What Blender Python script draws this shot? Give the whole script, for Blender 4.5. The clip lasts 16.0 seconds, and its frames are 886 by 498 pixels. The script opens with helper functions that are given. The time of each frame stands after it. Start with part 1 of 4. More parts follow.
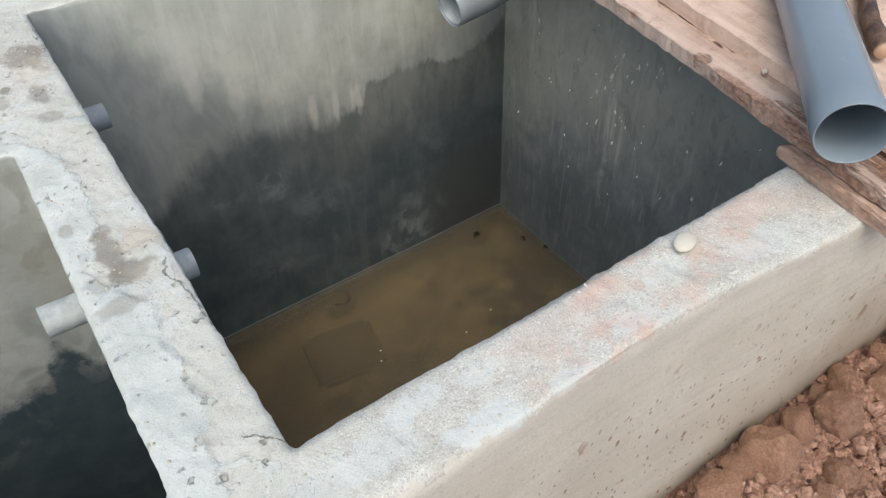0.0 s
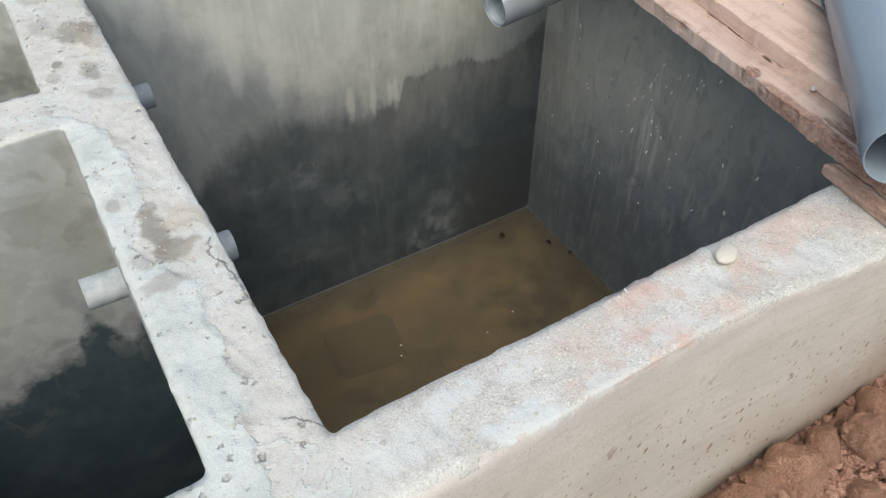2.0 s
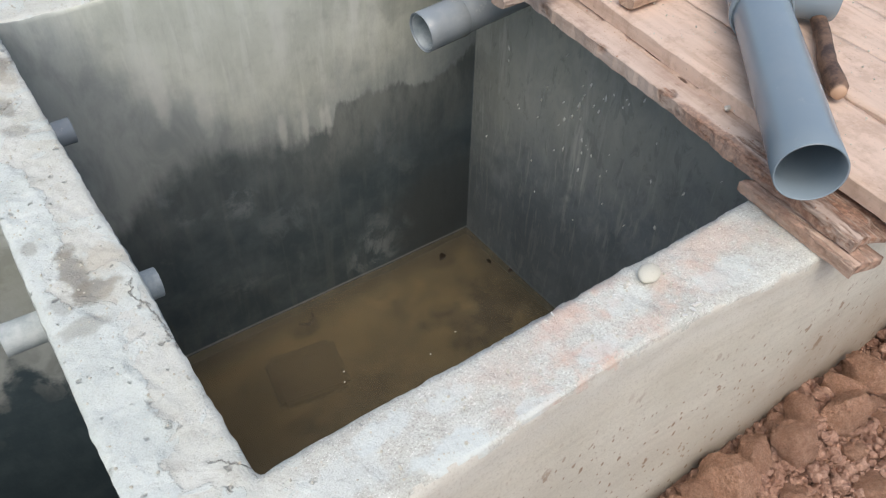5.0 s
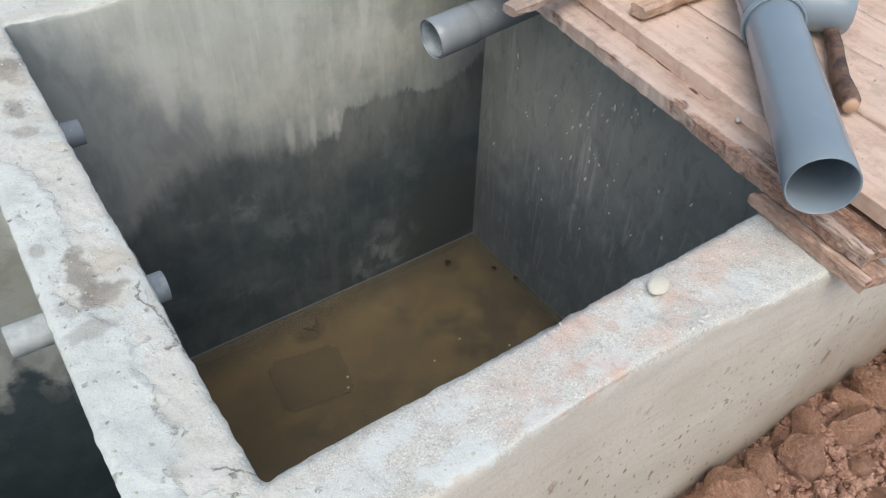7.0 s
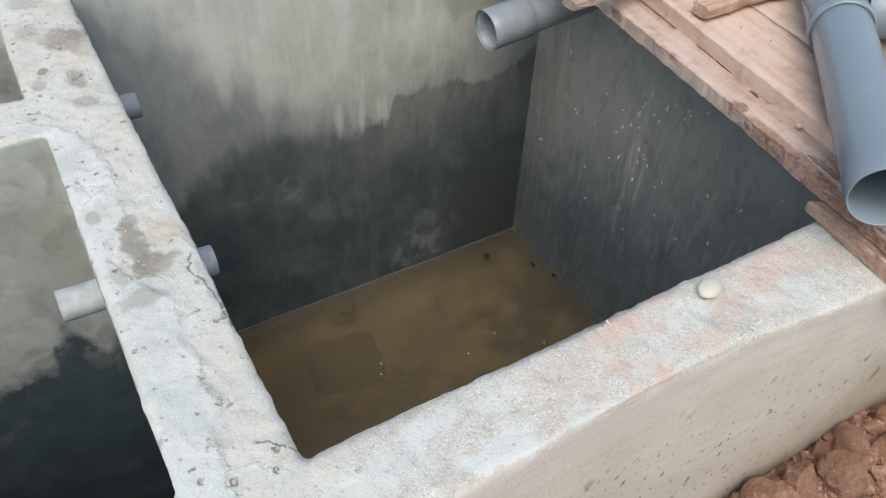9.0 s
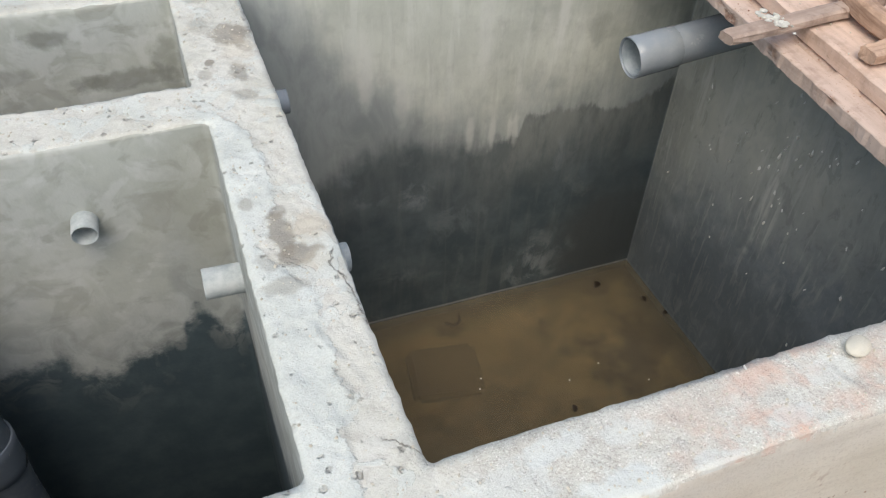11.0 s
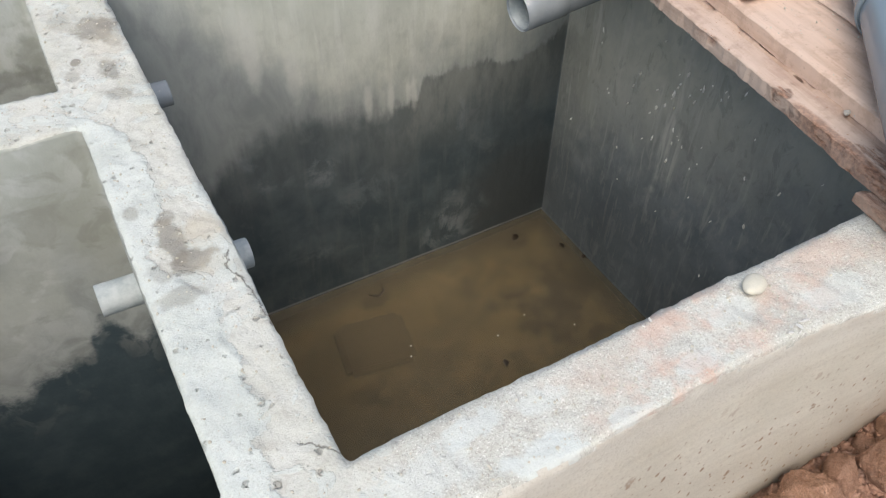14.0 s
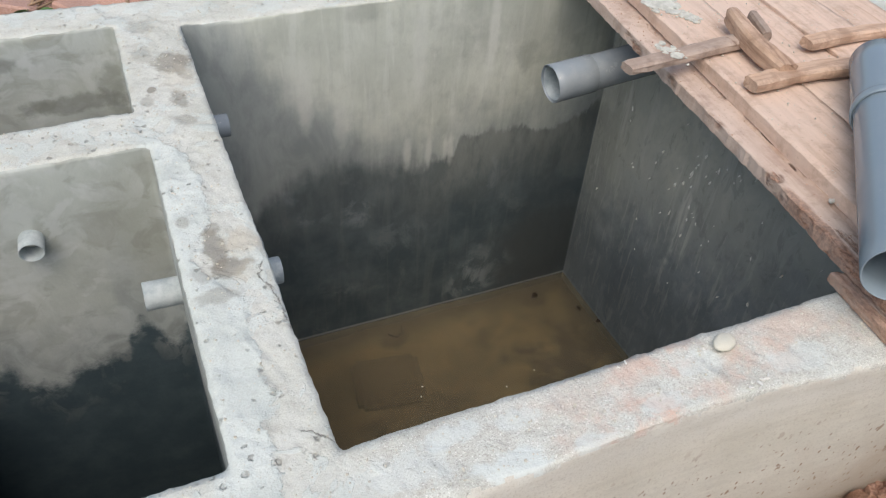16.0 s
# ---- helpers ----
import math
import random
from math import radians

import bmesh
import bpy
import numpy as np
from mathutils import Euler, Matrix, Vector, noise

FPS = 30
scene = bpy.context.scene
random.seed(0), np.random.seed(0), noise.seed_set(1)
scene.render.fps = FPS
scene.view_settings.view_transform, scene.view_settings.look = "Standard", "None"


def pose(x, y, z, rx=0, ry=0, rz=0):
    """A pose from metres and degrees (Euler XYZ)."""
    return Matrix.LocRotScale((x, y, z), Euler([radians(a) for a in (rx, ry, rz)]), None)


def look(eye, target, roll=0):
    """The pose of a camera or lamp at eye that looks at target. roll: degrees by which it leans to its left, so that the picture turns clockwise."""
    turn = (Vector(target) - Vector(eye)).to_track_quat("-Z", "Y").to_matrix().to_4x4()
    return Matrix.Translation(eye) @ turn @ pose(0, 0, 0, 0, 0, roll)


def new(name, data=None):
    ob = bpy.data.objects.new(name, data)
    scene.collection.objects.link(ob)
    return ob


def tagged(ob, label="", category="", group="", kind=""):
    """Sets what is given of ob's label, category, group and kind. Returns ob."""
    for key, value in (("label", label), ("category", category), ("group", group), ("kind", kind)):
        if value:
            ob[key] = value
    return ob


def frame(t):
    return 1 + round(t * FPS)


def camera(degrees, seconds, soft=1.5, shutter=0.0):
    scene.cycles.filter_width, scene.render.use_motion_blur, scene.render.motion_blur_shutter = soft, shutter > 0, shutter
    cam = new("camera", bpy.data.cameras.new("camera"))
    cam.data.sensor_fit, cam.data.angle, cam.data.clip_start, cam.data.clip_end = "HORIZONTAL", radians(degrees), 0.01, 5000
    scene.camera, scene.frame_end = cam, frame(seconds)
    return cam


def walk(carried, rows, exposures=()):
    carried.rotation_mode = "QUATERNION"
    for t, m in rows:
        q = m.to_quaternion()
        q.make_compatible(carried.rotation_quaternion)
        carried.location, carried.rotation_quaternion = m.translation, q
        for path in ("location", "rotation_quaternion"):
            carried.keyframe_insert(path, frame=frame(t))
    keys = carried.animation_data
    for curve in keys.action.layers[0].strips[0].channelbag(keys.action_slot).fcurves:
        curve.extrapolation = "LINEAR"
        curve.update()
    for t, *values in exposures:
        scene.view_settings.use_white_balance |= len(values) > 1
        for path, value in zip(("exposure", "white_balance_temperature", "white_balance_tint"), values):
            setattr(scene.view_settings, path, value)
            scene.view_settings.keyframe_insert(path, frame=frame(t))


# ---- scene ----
cam = camera(60.2, 16.0, soft=1.2)
PATH = [
    (0, (-0.097, -0.466, 0.733), (0.663, 0.732, -0.677), -2.6),
    (0.5, (-0.104, -0.438, 0.751), (0.67, 0.754, -0.656), -1.0),
    (1, (-0.11, -0.457, 0.733), (0.652, 0.731, -0.684), -0.0),
    (1.5, (-0.139, -0.444, 0.736), (0.605, 0.76, -0.677), 0.8),
    (2, (-0.132, -0.454, 0.734), (0.595, 0.765, -0.675), -0.2),
    (2.5, (-0.113, -0.456, 0.734), (0.641, 0.743, -0.678), -1.2),
    (3, (-0.109, -0.459, 0.733), (0.679, 0.721, -0.676), -1.5),
    (3.5, (-0.102, -0.472, 0.741), (0.737, 0.694, -0.651), -0.3),
    (4, (-0.107, -0.468, 0.743), (0.75, 0.699, -0.637), 0.5),
    (4.5, (-0.105, -0.463, 0.746), (0.751, 0.706, -0.633), 1.0),
    (6.8, (-0.100, -0.457, 0.748), (0.764, 0.724, -0.615), 1.7),
    (7, (-0.105, -0.452, 0.747), (0.75, 0.733, -0.619), 1.9),
    (7.5, (-0.111, -0.448, 0.75), (0.716, 0.756, -0.617), 1.9),
    (8, (-0.115, -0.447, 0.744), (0.692, 0.767, -0.625), 1.8),
    (8.5, (-0.11, -0.449, 0.742), (0.685, 0.765, -0.634), 1.7),
    (9, (-0.124, -0.443, 0.738), (0.652, 0.78, -0.641), 2.9),
    (9.5, (-0.151, -0.434, 0.735), (0.57, 0.825, -0.642), 3.6),
    (10, (-0.166, -0.428, 0.742), (0.493, 0.869, -0.63), 3.4),
    (10.2, (-0.167, -0.428, 0.738), (0.467, 0.883, -0.632), 3.2),
    (12.3, (-0.193, -0.399, 0.753), (0.332, 0.992, -0.585), 2.6),
    (12.5, (-0.184, -0.395, 0.76), (0.378, 0.966, -0.593), 2.0),
    (13, (-0.144, -0.406, 0.762), (0.53, 0.867, -0.626), 1.1),
    (13.5, (-0.131, -0.415, 0.756), (0.574, 0.808, -0.661), 1.0),
    (14, (-0.127, -0.405, 0.752), (0.573, 0.802, -0.681), 1.1),
    (14.5, (-0.125, -0.393, 0.751), (0.57, 0.81, -0.688), 1.2),
    (15, (-0.111, -0.419, 0.781), (0.593, 0.826, -0.617), 0.9),
    (15.5, (-0.123, -0.516, 0.791), (0.556, 0.801, -0.552), 2.8),
    (16, (-0.15, -0.532, 0.817), (0.514, 0.816, -0.504), 4.6),
]
walk(cam, [(t, look(eye, target, roll)) for t, eye, target, roll in PATH], exposures=[(0, 0.12, 6560, 10), (4.5, 0.12, 6500, 10), (8, 0.10, 6400, 10), (10, 0.15, 6620, 10), (12.5, 0.19, 6660, 10), (13.5, 0.21, 6660, 10), (15, 0.19, 6660, 10), (15.5, 0.06, 6560, 10), (16, 0.08, 6560, 10)])

# ---- sky and sun: bright overcast day ----
world = bpy.data.worlds.new("sky")
scene.world = world
world.use_nodes = True
wn = world.node_tree
sky = wn.nodes.new("ShaderNodeTexSky")
sky.sky_type = "NISHITA"
sky.sun_disc = False
sky.sun_elevation, sky.sun_rotation = radians(58), radians(200)
sky.air_density, sky.dust_density = 1.0, 3.0
wn.links.new(sky.outputs[0], wn.nodes["Background"].inputs[0])
wn.nodes["Background"].inputs[1].default_value = 0.17
sun_data = bpy.data.lights.new("sun", "SUN")
sun_data.energy, sun_data.angle, sun_data.color = 1.7, radians(60), (1.0, 0.965, 0.89)
sun = new("sun", sun_data)
sun.matrix_world = look((0, 0, 10), (0.42, 0.36, 9.15))


# ---- materials ----
class Mat:
    """A small helper round a node tree."""

    def __init__(self, name, rough=0.8, metal=0.0):
        self.m = bpy.data.materials.new(name)
        self.m.use_nodes = True
        self.t = self.m.node_tree
        self.b = self.t.nodes["Principled BSDF"]
        self.b.inputs["Roughness"].default_value = rough
        self.b.inputs["Metallic"].default_value = metal
        self.co = self.t.nodes.new("ShaderNodeTexCoord").outputs["Object"]

    def put(self, socket, v):
        if isinstance(v, bpy.types.NodeSocket):
            self.t.links.new(v, socket)
        else:
            socket.default_value = (*v, 1) if isinstance(v, tuple) and len(v) == 3 and socket.type == "RGBA" else v

    def scaled(self, s, rot=(0, 0, 0), off=(0, 0, 0)):
        n = self.t.nodes.new("ShaderNodeMapping")
        self.put(n.inputs[0], self.co)
        n.inputs["Scale"].default_value, n.inputs["Rotation"].default_value, n.inputs["Location"].default_value = s, rot, off
        return n.outputs[0]

    def noise(self, scale, detail=4, rough=0.55, co=None, dist=0.0):
        n = self.t.nodes.new("ShaderNodeTexNoise")
        self.put(n.inputs["Vector"], co or self.co)
        n.inputs["Scale"].default_value, n.inputs["Detail"].default_value = scale, detail
        n.inputs["Roughness"].default_value, n.inputs["Distortion"].default_value = rough, dist
        return n.outputs[0]

    def voronoi(self, scale, co=None, feature="F1", rnd=1.0):
        n = self.t.nodes.new("ShaderNodeTexVoronoi")
        n.feature = feature
        self.put(n.inputs["Vector"], co or self.co)
        n.inputs["Scale"].default_value, n.inputs["Randomness"].default_value = scale, rnd
        return n.outputs["Distance"], (n.outputs["Color"] if feature == "F1" else None)

    def ramp(self, v, a, b, lo=0.0, hi=1.0):
        n = self.t.nodes.new("ShaderNodeMapRange")
        n.interpolation_type = "SMOOTHSTEP"
        self.put(n.inputs[0], v)
        for k, x in enumerate((a, b, lo, hi)):
            n.inputs[k + 1].default_value = x
        return n.outputs[0]

    def math(self, op, a, b=0.0, c=0.0):
        n = self.t.nodes.new("ShaderNodeMath")
        n.operation = op
        self.put(n.inputs[0], a), self.put(n.inputs[1], b), self.put(n.inputs[2], c)
        return n.outputs[0]

    def mix(self, f, a, b):
        n = self.t.nodes.new("ShaderNodeMix")
        n.data_type = "RGBA"
        self.put(n.inputs[0], f), self.put(n.inputs[6], a), self.put(n.inputs[7], b)
        return n.outputs[2]

    def axis(self, k):
        n = self.t.nodes.new("ShaderNodeSeparateXYZ")
        self.put(n.inputs[0], self.co)
        return n.outputs[k]

    def near(self, p, r, wobble=0.5, scale=25, inner=0.75, outer=1.1):
        """1 inside a ragged blot of radius r round p, 0 outside."""
        n = self.t.nodes.new("ShaderNodeVectorMath")
        n.operation = "DISTANCE"
        self.put(n.inputs[0], self.co)
        n.inputs[1].default_value = p
        d = self.math("ADD", n.outputs["Value"], self.math("MULTIPLY", self.math("SUBTRACT", self.noise(scale, 4), 0.5), r * wobble * 4))
        return self.ramp(d, r * outer, r * inner)

    def blob(self, p, r, wobble=0.5, scale=22, soft=0.25):
        """1 inside a ragged ellipsoid with half-axes r round p, 0 outside."""
        n = self.t.nodes.new("ShaderNodeVectorMath")
        n.operation = "SUBTRACT"
        self.put(n.inputs[0], self.co)
        n.inputs[1].default_value = p
        k = self.t.nodes.new("ShaderNodeVectorMath")
        k.operation = "DIVIDE"
        self.put(k.inputs[0], n.outputs[0])
        k.inputs[1].default_value = r
        d = self.t.nodes.new("ShaderNodeVectorMath")
        d.operation = "LENGTH"
        self.put(d.inputs[0], k.outputs[0])
        v = self.math("MULTIPLY_ADD", self.math("SUBTRACT", self.noise(scale, 5, 0.6), 0.5), wobble * 3, d.outputs["Value"])
        return self.ramp(v, 1 + soft, 1 - soft)

    def curve(self, v, stops):
        """A line through (in, out) pairs, straight from one to the next."""
        x0, x1 = stops[0][0], stops[-1][0]
        y0, y1 = min(y for _, y in stops), max(y for _, y in stops)
        n = self.t.nodes.new("ShaderNodeValToRGB")
        self.put(n.inputs[0], self.math("DIVIDE", self.math("SUBTRACT", v, x0), x1 - x0))
        el = n.color_ramp.elements
        while len(el) < len(stops):
            el.new(0.5)
        for e, (x, y) in zip(el, stops):
            e.position = (x - x0) / (x1 - x0)
        for e, (x, y) in zip(el, stops):
            k = (y - y0) / (y1 - y0)
            e.color = (k, k, k, 1)
        return self.math("MULTIPLY_ADD", n.outputs[0], y1 - y0, y0)

    def random(self):
        return self.t.nodes.new("ShaderNodeObjectInfo").outputs["Random"]

    def island(self):
        return self.t.nodes.new("ShaderNodeNewGeometry").outputs["Random Per Island"]

    def bump(self, h, strength, dist):
        n = self.t.nodes.new("ShaderNodeBump")
        self.put(n.inputs["Height"], h)
        n.inputs["Strength"].default_value, n.inputs["Distance"].default_value = strength, dist
        if self.b.inputs["Normal"].links:
            self.put(n.inputs["Normal"], self.b.inputs["Normal"].links[0].from_socket)
        self.put(self.b.inputs["Normal"], n.outputs[0])

    def done(self, color, rough=None):
        self.put(self.b.inputs["Base Color"], color)
        if rough is not None:
            self.put(self.b.inputs["Roughness"], rough)
        return self.m


def plaster_grain(m, fine):
    m.bump(m.noise(7, 6, 0.6, m.scaled((1, 1, 0.6))), 0.5, 0.010)
    m.bump(fine, 0.4, 0.003)
    m.bump(m.noise(140, 4, 0.6), 0.3, 0.001)


def tide_line(m, col, k):
    """Thin pale scum line just above the water."""
    tide = m.math("ABSOLUTE", m.math("ADD", m.axis(2), 1.168))
    return m.mix(m.math("MULTIPLY", m.ramp(tide, 0.006, 0.002), k), col, (0.45, 0.45, 0.42))


def far_plaster():
    """Trowelled cement of the far wall: pale above, soaked dark below an uneven line with drips."""
    m = Mat("plaster_far", 0.85)
    x, z = m.axis(0), m.axis(2)
    runs = m.noise(2.4, 5, 0.6, m.scaled((10, 10, 1.1), off=(1, 0, 2)), 0.5)
    thin = m.noise(2.6, 5, 0.62, m.scaled((20, 20, 1.8), off=(3, 0, 1)), 0.4)
    teeth = m.noise(2.2, 3, 0.5, m.scaled((24, 24, 3.0), off=(5, 0, 7)))
    blot, fine = m.noise(5, 6, 0.6), m.noise(28, 5, 0.6)
    col = m.mix(m.ramp(blot, 0.30, 0.68), (0.45, 0.465, 0.39), (0.565, 0.58, 0.49))
    col = m.mix(m.math("MULTIPLY", m.ramp(m.noise(9, 5, 0.6, m.scaled((1.2, 1, 0.55), off=(6, 2, 4)), 0.8), 0.48, 0.62), 0.45), col, (0.61, 0.62, 0.53))
    col = m.mix(m.math("MULTIPLY", m.ramp(runs, 0.52, 0.66), 0.42), col, (0.64, 0.65, 0.575))
    col = m.mix(m.math("MULTIPLY", m.ramp(runs, 0.46, 0.34), 0.25), col, (0.38, 0.395, 0.335))
    col = m.mix(m.math("MULTIPLY", m.ramp(thin, 0.55, 0.68), 0.14), col, (0.30, 0.30, 0.25))
    col = m.mix(m.math("MULTIPLY", m.ramp(fine, 0.5, 0.75), 0.22), col, (0.30, 0.30, 0.25))
    # drying zone above the soaked one, reaching higher in the corner
    wander = m.math("ADD", m.math("MULTIPLY", m.math("SUBTRACT", blot, 0.5), 0.26), m.math("MULTIPLY", m.math("SUBTRACT", m.noise(11, 5, 0.62, m.scaled((1.2, 1, 0.7))), 0.5), 0.14))
    wander = m.math("ADD", wander, m.math("MULTIPLY", m.math("SUBTRACT", teeth, 0.5), 0.10))
    # corner shade beside the divider is painted in as the rise near x 0
    upper = m.curve(x, [(0.0, 0.06), (0.014, 0.06), (0.08, 0.0), (0.15, -0.12), (0.25, -0.25), (0.37, -0.33), (0.55, -0.42), (0.70, -0.47), (0.735, -0.41), (0.92, -0.41), (1.02, -0.40), (1.12, -0.36), (1.18, -0.28), (1.25, -0.15)])
    up = m.math("SUBTRACT", m.math("ADD", z, wander), upper)
    mid = m.mix(m.ramp(m.noise(8, 5, 0.62, m.scaled((1.3, 1, 0.6), off=(2, 2, 9)), 0.6), 0.34, 0.66), (0.205, 0.228, 0.225), (0.31, 0.335, 0.318))
    col = m.mix(m.math("MULTIPLY", m.ramp(up, 0.13, -0.12), 0.9), col, mid)
    low = m.curve(x, [(0.0, -0.66), (0.08, -0.615), (0.15, -0.56), (0.22, -0.52), (0.30, -0.505), (0.37, -0.488), (0.45, -0.495), (0.55, -0.512), (0.62, -0.522), (0.70, -0.520), (0.724, -0.515), (0.738, -0.455), (0.85, -0.463), (0.96, -0.452), (1.09, -0.465), (1.14, -0.46), (1.19, -0.44), (1.25, -0.38)])
    down = m.math("SUBTRACT", m.math("ADD", z, m.math("MULTIPLY", wander, 0.62)), low)
    soft = m.ramp(x, 0.55, 0.74, 0.045, 0.012)
    soaked = m.ramp(m.math("DIVIDE", down, soft), 1.0, -1.0)
    wet = m.mix(m.ramp(m.noise(8, 6, 0.65), 0.35, 0.75), (0.058, 0.081, 0.090), (0.108, 0.136, 0.143))
    drying = m.math("MULTIPLY", m.ramp(down, -0.34, 0.0, 0.0, 0.85), m.ramp(x, 0.45, 0.80, 0.45, 1.0))
    wet = m.mix(drying, wet, m.mix(m.ramp(m.noise(10, 5, 0.65, m.scaled((1.4, 1.4, 0.5))), 0.35, 0.65), (0.130, 0.143, 0.132), (0.24, 0.252, 0.226)))
    wet = m.mix(m.math("MULTIPLY", m.ramp(runs, 0.50, 0.68), 0.28), wet, (0.18, 0.19, 0.18))
    cloud = m.noise(9, 6, 0.68, m.scaled((1, 1, 0.8), off=(5, 3, 8)), 0.5)
    for p, r, k in (((0.416, 1.226, -0.67), (0.05, 0.1, 0.05), 0.75), ((0.27, 1.226, -0.645), (0.05, 0.1, 0.035), 0.6), ((0.90, 1.226, -1.04), (0.12, 0.1, 0.10), 0.85), ((0.80, 1.226, -1.09), (0.08, 0.1, 0.07), 0.7), ((0.36, 1.226, -0.95), (0.07, 0.1, 0.06), 0.45), ((0.86, 1.226, -0.62), (0.03, 0.1, 0.08), 0.45), ((0.23, 1.226, -0.56), (0.05, 0.1, 0.03), 0.6), ((0.55, 1.226, -0.80), (0.10, 0.1, 0.10), 0.35)):
        wet = m.mix(m.math("MULTIPLY", m.math("MULTIPLY", m.blob(p, r, 0.5, 16, 0.45), m.ramp(cloud, 0.44, 0.62)), k), wet, (0.235, 0.262, 0.265))
    wet = m.mix(m.math("MULTIPLY", m.ramp(cloud, 0.58, 0.70), 0.3), wet, (0.20, 0.21, 0.205))
    # darker patch low down near the side wall
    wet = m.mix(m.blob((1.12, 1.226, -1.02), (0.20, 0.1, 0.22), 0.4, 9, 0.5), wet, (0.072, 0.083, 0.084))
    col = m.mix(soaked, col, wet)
    for p, r in (((0.447, 1.226, -0.02), (0.05, 0.1, 0.025)), ((0.94, 1.226, -0.22), (0.03, 0.1, 0.04)), ((0.97, 1.226, -0.05), (0.30, 0.1, 0.16))):
        col = m.mix(m.math("MULTIPLY", m.blob(p, r, 0.7, 18, 0.6), 0.35), col, (0.20, 0.205, 0.175))
    for p, r, k in (((0.272, 1.226, -0.235), (0.020, 0.1, 0.10), 0.5), ((0.37, 1.226, -0.34), (0.02, 0.1, 0.07), 0.3), ((0.712, 1.226, -0.49), (0.010, 0.1, 0.05), 0.45), ((0.695, 1.226, -0.49), (0.007, 0.1, 0.04), 0.4), ((0.64, 1.226, -0.49), (0.010, 0.1, 0.05), 0.4), ((0.57, 1.226, -0.48), (0.012, 0.1, 0.05), 0.4), ((0.82, 1.226, -0.14), (0.015, 0.1, 0.13), 0.55), ((0.60, 1.226, -0.16), (0.02, 0.1, 0.14), 0.4)):
        col = m.mix(m.math("MULTIPLY", m.blob(p, r, 0.35, 30, 0.5), k), col, (0.66, 0.66, 0.59))
    plaster_grain(m, fine)
    return m.done(tide_line(m, col, 0.55), m.math("SUBTRACT", 0.88, m.math("MULTIPLY", soaked, 0.22)))


def side_plaster():
    """Streaked, blotched cement below the planks, damp and bluish towards the water."""
    m = Mat("plaster_side", 0.85)
    y, z = m.axis(1), m.axis(2)
    fine, blot = m.noise(28, 5, 0.6), m.noise(6, 5, 0.62, m.scaled((1, 1, 0.6)), 0.5)
    daub = m.noise(3.2, 5, 0.66, m.scaled((7, 7, 3.6), off=(4, 1, 2)), 0.9)
    runs = m.noise(2.4, 5, 0.62, m.scaled((26, 26, 3.0), off=(1, 4, 0)), 0.2)
    col = m.mix(m.ramp(blot, 0.30, 0.68), (0.37, 0.373, 0.313), (0.50, 0.502, 0.425))
    wander = m.math("MULTIPLY", m.math("SUBTRACT", m.noise(4, 6, 0.65), 0.5), 0.40)
    line = m.curve(y, [(-0.05, -0.40), (0.28, -0.45), (0.40, -0.48), (0.67, -0.54), (0.89, -0.62), (1.12, -0.72), (1.25, -0.77)])
    edge = m.math("SUBTRACT", m.math("ADD", z, wander), line)
    wet = m.mix(m.ramp(m.noise(7, 5, 0.65), 0.32, 0.70), (0.138, 0.163, 0.176), (0.235, 0.262, 0.272))
    col = m.mix(m.ramp(edge, 0.30, -0.22), col, wet)
    col = m.mix(m.math("MULTIPLY", m.ramp(m.math("ADD", z, wander), -0.62, -0.92), 0.75), col, m.mix(m.ramp(blot, 0.3, 0.7), (0.078, 0.096, 0.106), (0.135, 0.158, 0.168)))
    # tone darkens towards the far corner
    col = m.mix(m.math("MULTIPLY", m.ramp(y, 1.02, 1.22), m.ramp(blot, 0.35, 0.65, 0.42, 0.15)), col, (0.13, 0.14, 0.13))
    col = m.mix(m.math("MULTIPLY", m.ramp(daub, 0.52, 0.62), m.ramp(z, -0.9, -0.5, 0.12, 0.32)), col, (0.36, 0.37, 0.335))
    col = m.mix(m.math("MULTIPLY", m.ramp(daub, 0.46, 0.35), m.ramp(z, -0.9, -0.5, 0.14, 0.30)), col, (0.13, 0.138, 0.13))
    col = m.mix(m.math("MULTIPLY", m.ramp(runs, 0.54, 0.66), m.ramp(z, -1.0, -0.5, 0.14, 0.5)), col, (0.42, 0.425, 0.38))
    speck = m.noise(3.2, 4, 0.6, m.scaled((30, 30, 12), off=(7, 7, 2)))
    col = m.mix(m.math("MULTIPLY", m.ramp(speck, 0.58, 0.68), m.ramp(z, -0.9, -0.5, 0.06, 0.26)), col, (0.36, 0.37, 0.33))
    for p, r, k in (((1.24, 0.74, -0.45), (0.1, 0.022, 0.20), 0.65), ((1.24, 0.80, -0.46), (0.1, 0.012, 0.09), 0.5), ((1.24, 0.70, -0.56), (0.1, 0.012, 0.10), 0.5), ((1.24, 0.66, -0.36), (0.1, 0.02, 0.12), 0.35), ((1.24, 1.09, -0.37), (0.1, 0.02, 0.12), 0.5), ((1.24, 1.15, -0.28), (0.1, 0.02, 0.10), 0.4), ((1.24, 0.97, -0.36), (0.1, 0.015, 0.15), 0.35)):
        col = m.mix(m.math("MULTIPLY", m.math("MULTIPLY", m.blob(p, r, 0.5, 30, 0.6), m.ramp(runs, 0.40, 0.58)), k), col, (0.56, 0.56, 0.50))
    plaster_grain(m, fine)
    return m.done(tide_line(m, col, 0.1), 0.76)


